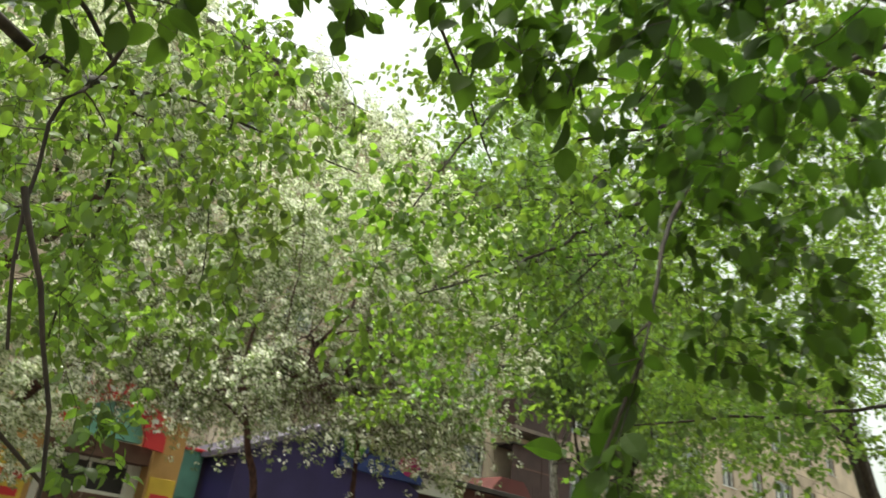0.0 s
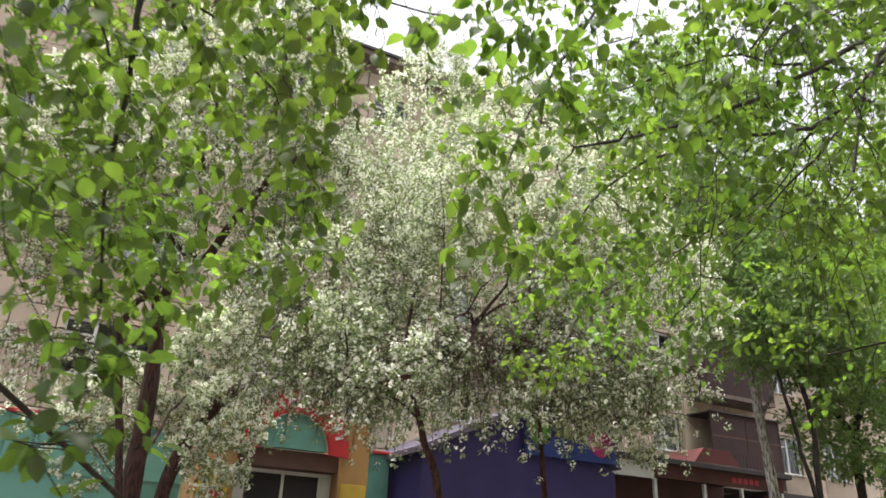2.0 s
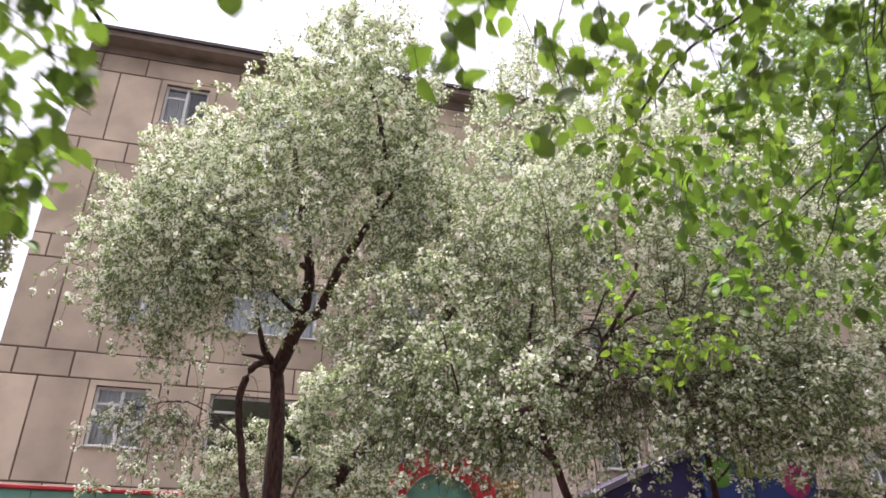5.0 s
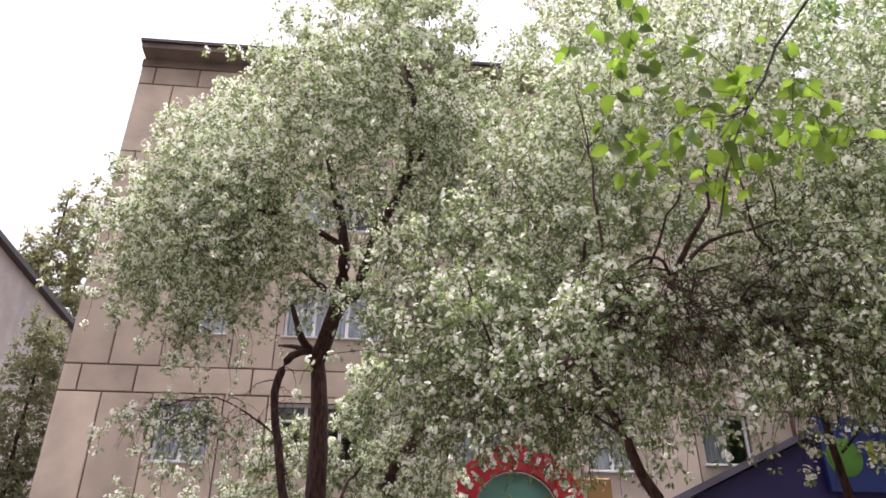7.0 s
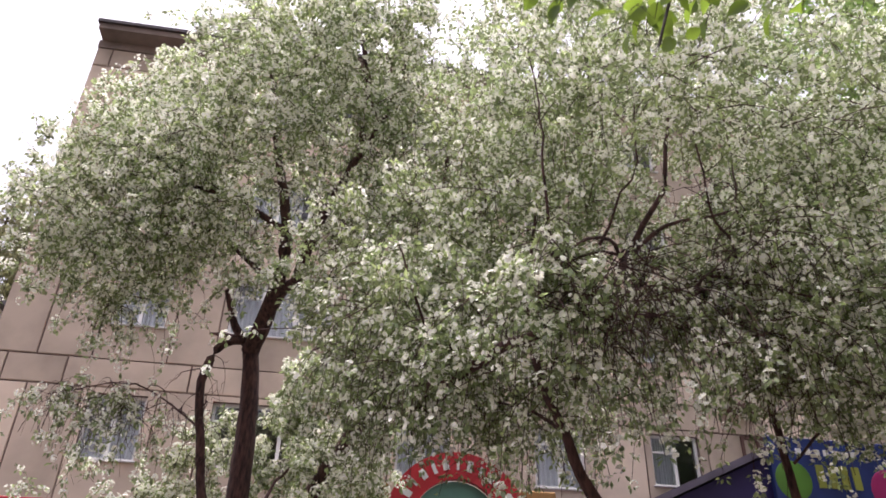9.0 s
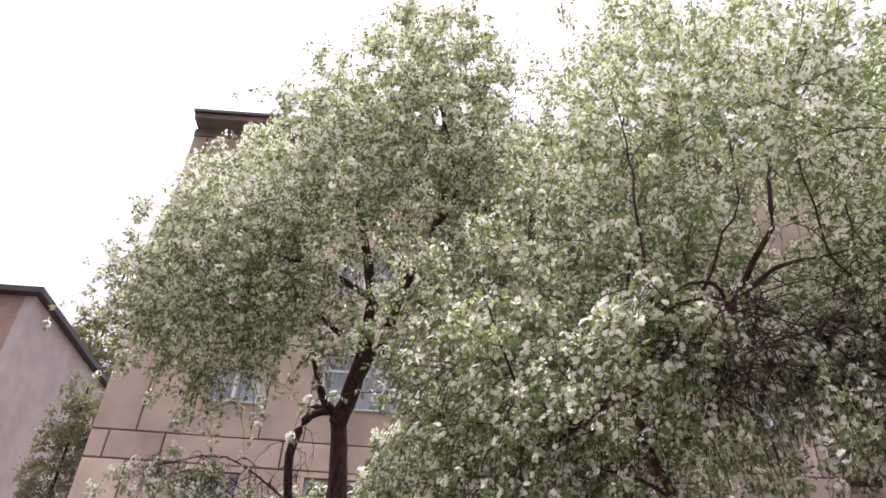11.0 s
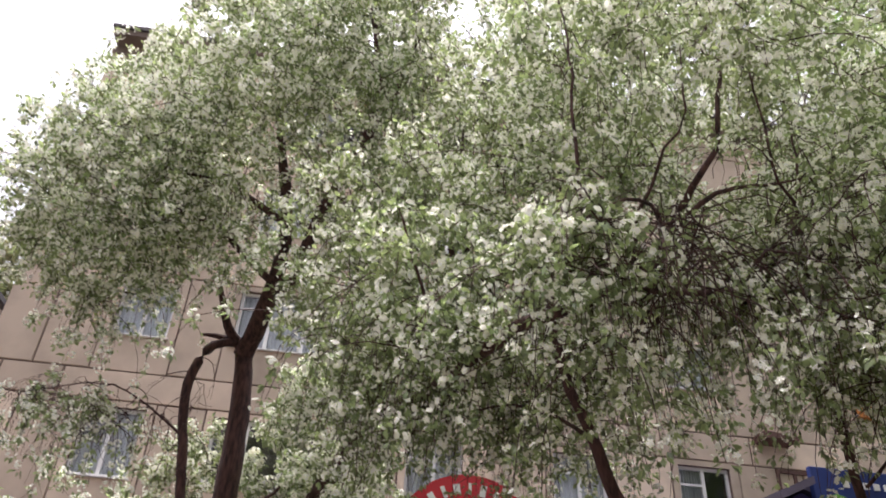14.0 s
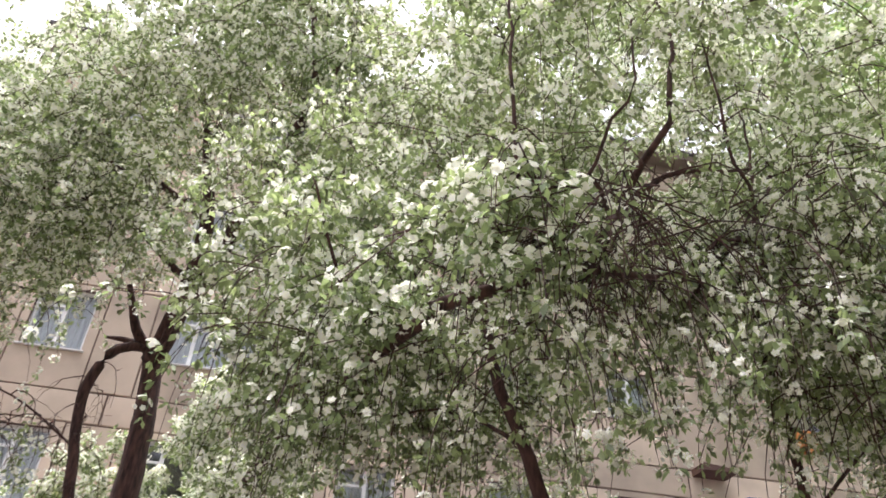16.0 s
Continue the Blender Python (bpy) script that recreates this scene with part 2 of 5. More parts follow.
# windows: middle and width along the front
BAYS = [(2.87, 1.2), (6.0, 2.34), (9.45, 1.2), (12.6, 1.2), (15.42, 1.2), (20.4, 1.9), (23.6, 1.14), (29.6, 1.3), (32.2, 1.3), (35.4, 1.3), (38.6, 2.3), (42.2, 1.2), (45.4, 1.2), (48.6, 2.3), (52.2, 1.2), (55.6, 1.2)]
SILL_DROP, HEAD_DROP = 1.55, 0.13
RAISED = {15.42: 0.2, 23.6: 0.22}  # windows with a higher sill
rng = random.Random(4)
house = thing("apartment_building", "five-storey beige block-built apartment building with white-framed windows", "building")


def rectangles():
    """The front as a close grid of rectangles: bands above the windows, piers beside and blocks below them."""
    out, openings = [], []
    for k, head in enumerate(HEADS):
        x, n = 0.0, 0
        steps = [0.41, 1.23, 2.6, 2.5, 2.3, 2.7]
        while x < LENGTH - 0.01:
            w = min(steps[n % 6] if n < 6 else 2.2 + 0.5 * rng.random(), LENGTH - x)
            if LENGTH - x - w < 0.5:
                w = LENGTH - x
            out.append((x, x + w, head, head + BAND))
            x, n = x + w, n + 1
        bottom = HEADS[k - 1] + BAND if k else 0.0
        x = 0.0
        for mid, width in BAYS:
            a, b = mid - width / 2, mid + width / 2
            c, d = a - 0.16, b + 0.2
            sill = head - SILL_DROP + RAISED.get(mid, 0.0)
            gap = c - x
            if gap > 1.9 or x == 0.0:
                cut = x + (0.98 if x == 0.0 else gap / 2)
                out += [(x, cut, bottom, head), (cut, c, bottom, head)]
            else:
                out.append((x, c, bottom, head))
            if k:
                openings.append((c, d, bottom, head, a, b, sill, head - HEAD_DROP))
            else:
                out.append((c, d, bottom, head))
            x = d
        out.append((x, LENGTH, bottom, head))
    return out, openings


RECTS, WINDOW_BLOCKS = rectangles()
WALL_X = [0.0] + [x for m, w in BAYS for x in (m - w / 2, m + w / 2)] + [LENGTH]
WALL_Z = [0.0] + [z for h in HEADS[1:] for z in (h - SILL_DROP, h - HEAD_DROP)] + [TOP]
part("wall", plate(WALL_X, WALL_Z, lambda i, j: i % 2 == 1 and j % 2 == 1, 0.035, 0.4), MORTAR, house, "dark recessed joints")
for x in (0.0, LENGTH - 0.4):
    part("gable_wall", solid((x, x + 0.4, 0.4, DEPTH, 0, TOP)), GABLE, house)
part("back_wall", solid((0.4, LENGTH - 0.4, DEPTH - 0.4, DEPTH, 0, TOP)), GABLE, house)
for k, head in enumerate(HEADS):
    z = head + BAND
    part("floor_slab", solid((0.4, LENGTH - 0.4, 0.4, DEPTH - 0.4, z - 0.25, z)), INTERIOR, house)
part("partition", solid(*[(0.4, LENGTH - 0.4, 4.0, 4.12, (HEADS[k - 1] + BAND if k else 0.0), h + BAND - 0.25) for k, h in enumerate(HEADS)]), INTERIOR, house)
roof = part("roof", solid((0.02, LENGTH + 0.05, -0.58, DEPTH + 0.5, TOP + 0.44, TOP + 0.54)), ROOF_EDGE, house, "dark metal roof edge")
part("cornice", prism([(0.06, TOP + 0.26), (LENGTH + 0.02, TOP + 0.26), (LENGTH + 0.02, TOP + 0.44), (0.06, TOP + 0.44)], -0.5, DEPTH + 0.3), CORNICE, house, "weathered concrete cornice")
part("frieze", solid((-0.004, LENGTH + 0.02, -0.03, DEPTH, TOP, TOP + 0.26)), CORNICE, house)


def window(parent, a, b, z0, z1, y, wide=False, drawn=True):
    """A window in an opening: frame with mullions, panes, sill and a curtain behind."""
    f, d = 0.065, 0.07
    mids = [a + (b - a) * 0.5] if not wide else [a + (b - a) * 0.3, a + (b - a) * 0.64]
    h = f * 0.6
    rail = z1 - 0.42
    xs = [a, a + f] + [x for m in mids for x in (m - h, m + h)] + [b - f, b]
    zs = [z0, z0 + f, rail, rail + 0.05, z1 - f, z1]
    w = part("window", plate(xs, zs, lambda i, j: i % 2 == 1 and (j in (1, 3) or (j == 2 and i > 1)), y, y + d), WHITE, parent, "white window frame")
    edges = [a + f] + mids + [b - f]
    for p, q in zip(edges, edges[1:]):
        pane = part("pane", solid((p + 0.005, q - 0.005, y + 0.03, y + 0.036, z0 + f, z1 - f)), GLASS, w)
        pane.visible_shadow = False
    part("sill", solid((a - 0.05, b + 0.05, -0.07, y + 0.02, z0 - 0.035, z0 - 0.005), bevel=0.006), WHITE, w, "white metal sill")
    if drawn:
        bm = bmesh.new()
        n = int((b - a) / 0.03)
        reach = 1.0 if rng.random() < 0.5 else 0.55
        row = [[bm.verts.new((a + (b - a) * reach * i / n, y + 0.22 + 0.018 * math.sin(i * 1.7) + 0.01 * math.sin(i * 0.6), z)) for i in range(n + 1)] for z in (z0 - 0.05, z1)]
        for i in range(n):
            bm.faces.new((row[0][i], row[0][i + 1], row[1][i + 1], row[1][i]))
        c = part("curtain", bm, CURTAIN, w, "pale net curtain")
    return w


for k, head in enumerate(HEADS):
    for i, (mid, width) in enumerate(BAYS):
        if k:
            up = RAISED.get(mid, 0.0)
            if up:
                part("breast", solid((mid - width / 2, mid + width / 2, 0.036, 0.3, head - SILL_DROP, head - SILL_DROP + up)), MORTAR, house)
            window(house, mid - width / 2, mid + width / 2, head - SILL_DROP + up + 0.03, head - HEAD_DROP, 0.12, width > 1.8, rng.random() < 0.75)


def balcony(x0, x1, floor, top):
    """A balcony clad in maroon boards, with dark sheets for glazing, on a concrete slab."""
    b = part("balcony", solid((x0, x1, -1.0, -0.002, floor - 0.14, floor)), CORNICE, house, "concrete balcony slab")
    n = int((x1 - x0) / 0.16)
    for i in range(n):
        s = (x1 - x0) / n
        part("board", solid((x0 + i * s + 0.006, x0 + (i + 1) * s - 0.006, -1.0, -0.97, floor, floor + 1.0)), MAROON, b)
    for x in (x0, x1 - 0.03):
        part("side_panel", solid((x, x + 0.03, -0.97, -0.002, floor, floor + 1.0)), MAROON, b)
    m = (x0 + x1) / 2
    part("balcony_frame", plate([x0, x0 + 0.05, m - 0.025, m + 0.025, x1 - 0.05, x1], [floor + 1.0, floor + 1.06, top - 0.08, top], lambda i, j: i % 2 == 1 and j == 1, -1.0, -0.95), MAROON, b)
    # opaque dark sheets stand in for the shaded glazing
    for a, c in ((x0 + 0.05, m - 0.025), (m + 0.025, x1 - 0.05)):
        part("shutter", solid((a, c, -0.985, -0.965, floor + 1.06, top - 0.08)), MAROON, b, "dark opaque sheet in place of shaded glazing")
        part("rail", solid((a, c, -0.995, -0.985, floor + 1.5, floor + 1.56)), BROWN, b)
    part("balcony_roof", solid((x0 - 0.08, x1 + 0.08, -1.12, -0.002, top, top + 0.05)), ROOF_EDGE, b)


for k in (1, 2, 3, 4):
    z = HEADS[k - 1] + BAND
    balcony(24.6, 27.9, z + 0.05, z + 2.35)
part("awning", prism([(16.7, 7.5), (17.5, 7.5), (17.5, 7.58), (16.7, 7.66)], -0.55, -0.002), BROWN, house, "small dark awning")
part("dark_window", plate([17.1, 17.17, 17.5, 17.57, 17.9, 17.97], [5.75, 5.82, 6.9, 6.97], lambda i, j: i % 2 == 1 and j == 1, -0.05, -0.002), BROWN, house, "dark wooden window frame")
part("orange_panel", solid((19.5, 20.15, -0.16, -0.002, 8.4, 8.95), bevel=0.01), ORANGE, house, "small orange box on the wall")

# ---- unseen wall added behind the path, to keep low sky light off the trees ----
tagged(part("wall_south", solid((-50, 75, -42.0, -41.0, 0.0, 15.5)), BEIGE, None), "plain unseen wall, added to block low sky light", "wall", kind="structure")

# ---- neighbouring building ----
near_house = thing("neighbour_building", "five-storey brick house with a pale blank end wall", "building")
NX, NY = -6.95, 7.4
part("end_wall", solid((NX - 0.4, NX, NY + 0.0, NY + 9.2, 0, 15.2)), PALE, near_house, "pale rendered end wall")
levels = [1.3 + 2.85 * k for k in range(5)]
cols = [NX - 1.9 - 3.1 * i for i in range(8)]
x_edges = [NX - 26.0]
for c in sorted(cols):
    x_edges += [c - 0.75, c + 0.75]
x_edges.append(NX - 0.4)
part("front_wall", plate(x_edges, [0.0] + [z for lv in levels for z in (lv, lv + 1.4)] + [15.2], lambda i, j: i % 2 == 1 and j % 2 == 1, NY, NY + 0.4), NEIGHBOUR, near_house, "brown brick front")
part("back_wall", solid((NX - 26, NX - 0.4, NY + 8.8, NY + 9.2, 0, 15.2), (NX - 26, NX - 25.6, NY + 0.4, NY + 8.8, 0, 15.2)), NEIGHBOUR, near_house)
part("partition", solid((NX - 25.6, NX - 0.4, NY + 3, NY + 3.1, 0, 15.1)), INTERIOR, near_house)
part("roof", solid((NX - 26.3, NX + 0.3, NY - 0.35, NY + 9.5, 15.2, 15.42)), ROOF_EDGE, near_house, "dark flat roof edge")
for c in cols:
    for lv in levels:
        a, b = c - 0.75, c + 0.75
        y = NY + 0.12
        w = part("window", solid((a, b, y, y + 0.06, lv, lv + 0.07), (a, b, y, y + 0.06, lv + 1.33, lv + 1.4), *[(x - 0.03, x + 0.03, y, y + 0.06, lv + 0.07, lv + 1.33) for x in (a + 0.03, c - 0.25, c + 0.25, b - 0.03)]), BROWN, near_house, "dark wooden window frame")
        pane = part("pane", solid((a + 0.06, b - 0.06, y + 0.025, y + 0.031, lv + 0.07, lv + 1.33)), GLASS, w)
        pane.visible_shadow = False

# ---- shops in front of the ground floor ----
mint_shop = thing("mint_shop", "mint-green clad shop front with a red top edge", "shop")
FY = -3.0


def mint_front(x0, x1, openings):
    n = max(1, round((x1 - x0) / 1.15))
    s = (x1 - x0) / n
    for i in range(n):
        part("panel", solid((x0 + i * s + 0.008, x0 + (i + 1) * s - 0.008, FY - 0.03, FY, 3.0, 4.02), bevel=0.006), MINT, mint_shop)
    part("shop_wall", solid((x0, x1, FY + 0.002, FY + 0.15, 2.5, 4.02), (x0, x1, FY + 0.002, FY + 0.15, 0, 0.5), *[(p, q, FY + 0.002, FY + 0.15, 0.5, 2.5) for p, q in openings]), MINT, mint_shop)
    part("top_edge", solid((x0 - 0.03, x1 + 0.03, FY - 0.09, FY + 0.1, 4.02, 4.09), bevel=0.01), RED, mint_shop, "red metal top edge")
    part("shop_roof", solid((x0, x1, FY + 0.1, -0.002, 3.9, 4.02)), ROOF_EDGE, mint_shop)
    for (p, q), (r, s2) in zip(openings, openings[1:]):
        w = part("shop_window", solid((q, r, FY + 0.03, FY + 0.09, 0.5, 0.57), (q, r, FY + 0.03, FY + 0.09, 2.43, 2.5), (q, q + 0.07, FY + 0.03, FY + 0.09, 0.57, 2.43), (r - 0.07, r, FY + 0.03, FY + 0.09, 0.57, 2.43)), WHITE, mint_shop, "white shop window frame")
        part("pane", solid((q + 0.07, r - 0.07, FY + 0.05, FY + 0.058, 0.57, 2.43)), GLASS, w)


mint_front(0.1, 7.62, [(0.1, 0.7), (2.4, 2.9), (4.7, 5.2), (7.0, 7.62)])
mint_front(11.05, 12.1, [(11.05, 11.2), (11.95, 12.1)])

portal = thing("shop_portal", "mustard shop entrance under a red arched sign", "entrance")
PY, PX, PZ, PR = -4.45, 9.4, 3.72, 1.12
part("side_wall", solid((7.65, 8.35, PY, FY, 0, 4.35), bevel=0.02), MUSTARD, portal, "mustard stucco pier")
part("side_wall", solid((10.4, 11.02, PY, FY, 0, 4.35), bevel=0.02), MUSTARD, portal, "mustard stucco pier")
part("lintel", solid((8.352, 10.398, PY + 0.1, FY, 3.35, 3.7), bevel=0.01), BROWN, portal, "dark brown lintel")
part("tympanum", prism([(PX + (PR - 0.43) * math.cos(a), PZ + (PR - 0.43) * math.sin(a)) for a in np.linspace(0, math.pi, 25)], PY - 0.02, PY + 0.2), MINT, portal, "mint half-round panel")
arc = [(PX + PR * math.cos(a), PZ + PR * math.sin(a)) for a in np.linspace(-0.08, math.pi + 0.08, 41)]
arc += [(PX + (PR - 0.42) * math.cos(a), PZ + (PR - 0.42) * math.sin(a)) for a in np.linspace(math.pi + 0.08, -0.08, 33)]
arch = part("arch_sign", prism(arc, PY - 0.14, PY - 0.03), RED, portal, "red arched sign")
for i in range(13):
    a = math.pi * (0.1 + 0.8 * i / 12)
    c, s = math.cos(a), math.sin(a)
    r, half, tall = PR - 0.2, (0.03, 0.045, 0.022, 0.05)[i % 4], (0.08, 0.07, 0.085)[i % 3]
    pts = [(PX + r * c + u * s * half + v * c * tall, PZ + r * s - u * c * half + v * s * tall) for u, v in ((-1, -1), (1, -1), (1, 1), (-1, 1))]
    part("bar", prism(pts, PY - 0.15, PY - 0.142), WHITE, arch, "white lettering bar")
door = part("door", solid((8.6, 9.4, PY + 0.5, PY + 0.55, 0, 2.7), (9.42, 10.2, PY + 0.5, PY + 0.55, 0, 2.7)), BROWN, portal, "dark brown double door")
for x0, x1 in ((8.352, 8.6), (10.2, 10.398)):
    part("door_jamb", solid((x0, x1, PY + 0.45, PY + 0.6, 0, 3.35)), WHITE, portal)
part("transom", plate([8.6, 8.66, 9.37, 9.43, 10.14, 10.2], [2.71, 2.77, 3.28, 3.35], lambda i, j: i % 2 == 1 and j == 1, PY + 0.48, PY + 0.56), WHITE, portal, "white transom frame")
# no glass here: a dark sheet stands for the unlit inside behind it
part("transom_dark_sheet", solid((8.66, 10.14, PY + 0.51, PY + 0.517, 2.77, 3.28)), DARK, portal, "dark opaque sheet in place of transom glass")
for x in (7.7, 10.44):
    p = part("sign_panel", solid((x, x + 0.54, PY - 0.03, PY - 0.002, 1.9, 3.15), bevel=0.005), YELLOW, portal, "yellow sign with red bars")
    for i in range(3):
        part("bar", solid((x + 0.08, x + 0.46, PY - 0.036, PY - 0.031, 2.1 + 0.3 * i, 2.24 + 0.3 * i)), RED, p)

kiosk = thing("blue_kiosk", "dark blue kiosk with a sloping violet roof and bright sign", "kiosk")
KY = -4.5
part("front_wall", prism([(12.2, 0), (12.7, 0), (12.7, 2.2), (17.4, 2.2), (17.4, 4.0), (14.62, 5.08), (12.2, 3.98)], KY, KY + 0.12), BLUE, kiosk)
part("lower_wall", solid((12.7, 12.9, KY, KY + 0.12, 0, 2.2), (13.9, 14.2, KY, KY + 0.12, 0, 2.2), (16.6, 17.4, KY, KY + 0.12, 0, 2.2), (12.9, 16.6, KY, KY + 0.12, 0, 0.4)), BLUE, kiosk)
for a, b in ((12.9, 13.9), (14.2, 15.35), (15.4, 16.6)):
    w = part("kiosk_window", solid((a, b, KY + 0.02, KY + 0.08, 0.4, 0.48), (a, b, KY + 0.02, KY + 0.08, 2.12, 2.2), (a, a + 0.07, KY + 0.02, KY + 0.08, 0.48, 2.12), (b - 0.07, b, KY + 0.02, KY + 0.08, 0.48, 2.12)), WHITE, kiosk, "white window frame")
    part("pane", solid((a + 0.07, b - 0.07, KY + 0.05, KY + 0.057, 0.48, 2.12)), GLASS, w)
for x in (12.2, 17.28):
    part("side_wall", solid((x, x + 0.12, KY + 0.12, -0.002, 0, 3.95)), BLUE, kiosk)
part("roof_slope", prism([(12.0, 3.92), (14.66, 5.14), (14.66, 5.26), (12.0, 4.04)], KY - 0.35, -0.01), SLATE, kiosk, "violet-grey sheet roof")
part("roof_back", prism([(14.67, 5.14), (17.6, 4.1), (17.6, 4.2), (14.67, 5.26)], KY - 0.02, -0.01), SLATE, kiosk)
board = part("sign_board", solid((14.7, 17.3, KY - 0.22, KY - 0.12, 4.15, 5.45), bevel=0.01), SIGN_BLUE, kiosk, "blue sign board")
blob = bmesh.new()
bmesh.ops.create_uvsphere(blob, u_segments=20, v_segments=10, radius=0.33, matrix=Matrix.Translation((15.06, KY - 0.22, 4.72)) @ Matrix.Diagonal((1, 0.06, 1, 1)))
part("green_disc", blob, GREEN_SIGN, board)
blob = bmesh.new()
bmesh.ops.create_uvsphere(blob, u_segments=20, v_segments=10, radius=0.36, matrix=Matrix.Translation((16.82, KY - 0.22, 4.64)) @ Matrix.Diagonal((1, 0.06, 1, 1)))
part("magenta_disc", blob, MAGENTA, board)
for i in range(4):
    x = 15.5 + i * 0.22
    part("bar", solid((x, x + 0.13, KY - 0.25, KY - 0.222, 4.62, 5.0)), YELLOW_GREEN, board, "yellow lettering bar")
for i in range(7):
    x = 15.2 + i * 0.17
    part("bar", solid((x, x + 0.09, KY - 0.25, KY - 0.222, 5.16, 5.26)), WHITE, board, "white lettering bar")

annex = thing("shop_porch", "shop porch with white posts, red fascia and dark flat roof", "porch")
AY = -3.9
part("flat_roof", solid((17.6, 24.2, AY - 0.25, -0.002, 4.48, 4.62), bevel=0.01), ROOF_EDGE, annex, "dark roof edge")
part("white_fascia", solid((17.7, 19.15, AY - 0.08, AY, 4.08, 4.478), bevel=0.008), WHITE, annex, "white fascia board")
fascia = part("red_fascia", solid((19.2, 24.0, AY - 0.08, AY, 4.12, 4.478), bevel=0.008), BRICK, annex, "faded red fascia board")
for i in range(5):
    part("bar", solid((21.95 + i * 0.22, 22.1 + i * 0.22, AY - 0.09, AY - 0.082, 4.22, 4.36)), RED, fascia, "red lettering bar")
part("roof_gable", prism([(20.9, 4.622), (22.9, 4.622), (22.4, 5.15), (21.4, 5.15)], AY + 0.3, AY + 1.6), DULL_RED, annex, "red sloping sheet roof")
for x in (17.72, 19.16, 20.9, 22.3, 23.9):
    part("post", solid((x, x + 0.09, AY - 0.05, AY + 0.04, 0.0, 4.1), bevel=0.006), WHITE, annex, "white metal post")
part("back_wall", solid((17.6, 24.2, -1.6, -1.4, 2.5, 4.478), (17.6, 24.2, -1.6, -1.4, 0, 0.6), *[(x, x + 0.5, -1.6, -1.4, 0.6, 2.5) for x in (17.6, 19.6, 21.6, 23.7)]), BROWN, annex, "dark brown shop wall")
for x in (18.1, 20.1, 22.1):
    w = part("shop_window", plate([x, x + 0.07, x + 0.72, x + 0.79, x + 1.43, x + 1.5], [0.6, 0.68, 2.42, 2.5], lambda i, j: i % 2 == 1 and j == 1, -1.56, -1.5), WHITE, annex, "white window frame")
    part("pane", solid((x + 0.07, x + 1.43, -1.54, -1.532, 0.68, 2.42)), GLASS, w)

wing = thing("brick_wing", "low red-brown wing of the shops with a dark roof", "shop")
part("wall", solid((24.3, 40.0, -3.0, -2.8, 2.3, 4.1), (24.3, 40.0, -3.0, -2.8, 0, 0.6), *[(x, x + 0.6, -3.0, -2.8, 0.6, 2.3) for x in (24.3, 26.8, 29.3, 31.8, 34.3, 36.8, 39.4)]), BRICK, wing)
for x in (24.3, 39.8):
    part("side_wall", solid((x, x + 0.2, -2.8, -0.002, 0, 4.1)), BRICK, wing)
part("flat_roof", solid((24.25, 40.2, -3.2, -0.002, 4.1, 4.25)), ROOF_EDGE, wing, "dark roof edge")
for x in (24.9, 27.4, 29.9, 32.4, 34.9, 37.4):
    w = part("wing_window", plate([x, x + 0.07, x + 0.92, x + 0.99, x + 1.83, x + 1.9], [0.6, 0.68, 2.22, 2.3], lambda i, j: i % 2 == 1 and j == 1, -2.96, -2.9), WHITE, wing, "white window frame")
    part("pane", solid((x + 0.07, x + 1.83, -2.94, -2.932, 0.68, 2.22)), GLASS, w)


# ---- trees ----
def smooth_path(points, step=0.12):
    """A smooth line through a few points, and how far along it each new point lies (0 to 1)."""
    p = np.array(points, float)
    ext = np.vstack([2 * p[0] - p[1], p, 2 * p[-1] - p[-2]])
    out = []
    for i in range(1, len(ext) - 2):
        n = max(2, int(np.linalg.norm(ext[i + 1] - ext[i]) / step))
        t = np.linspace(0, 1, n, endpoint=False)[:, None]
        a, b, c, d = ext[i - 1 : i + 3]
        out.append(0.5 * (2 * b + (c - a) * t + (2 * a - 5 * b + 4 * c - d) * t**2 + (3 * b - a - 3 * c + d) * t**3))
    out.append(p[-1:])
    line = np.vstack(out)
    return line, np.linspace(0, 1, len(line))


def tube(line, radii, sides, gnarl=0.0, seed=0):
    """Rings round a line, closed at the tip: vertices and quads."""
    line, radii = np.asarray(line), np.asarray(radii)
    ahead = np.gradient(line, axis=0)
    ahead /= np.linalg.norm(ahead, axis=1, keepdims=True) + 1e-9
    ref = np.where(np.abs(ahead[:, 2:3]) > 0.9, [[1.0, 0, 0]], [[0, 0, 1.0]])
    u = np.cross(ahead, ref)
    u /= np.linalg.norm(u, axis=1, keepdims=True) + 1e-9
    v = np.cross(ahead, u)
    a = np.linspace(0, 2 * np.pi, sides, endpoint=False)
    r = radii[:, None] * np.ones(sides)
    if gnarl:
        g = np.random.RandomState(seed)
        lump = g.normal(0, 1, (len(line), sides))
        lump = (lump + np.roll(lump, 1, 0) + np.roll(lump, 1, 1) + np.roll(lump, -1, 0)) / 4
        r = r * (1 + gnarl * lump + 0.5 * gnarl * np.sin(a * 3 + np.arange(len(line))[:, None] * 0.15))
    verts = line[:, None] + r[..., None] * (np.cos(a)[None, :, None] * u[:, None] + np.sin(a)[None, :, None] * v[:, None])
    i = np.arange(len(line) - 1)[:, None] * sides
    j = np.arange(sides)[None]
    k = (j + 1) % sides
    quads = np.stack([i + j, i + k, i + sides + k, i + sides + j], -1).reshape(-1, 4)
    return verts.reshape(-1, 3), quads


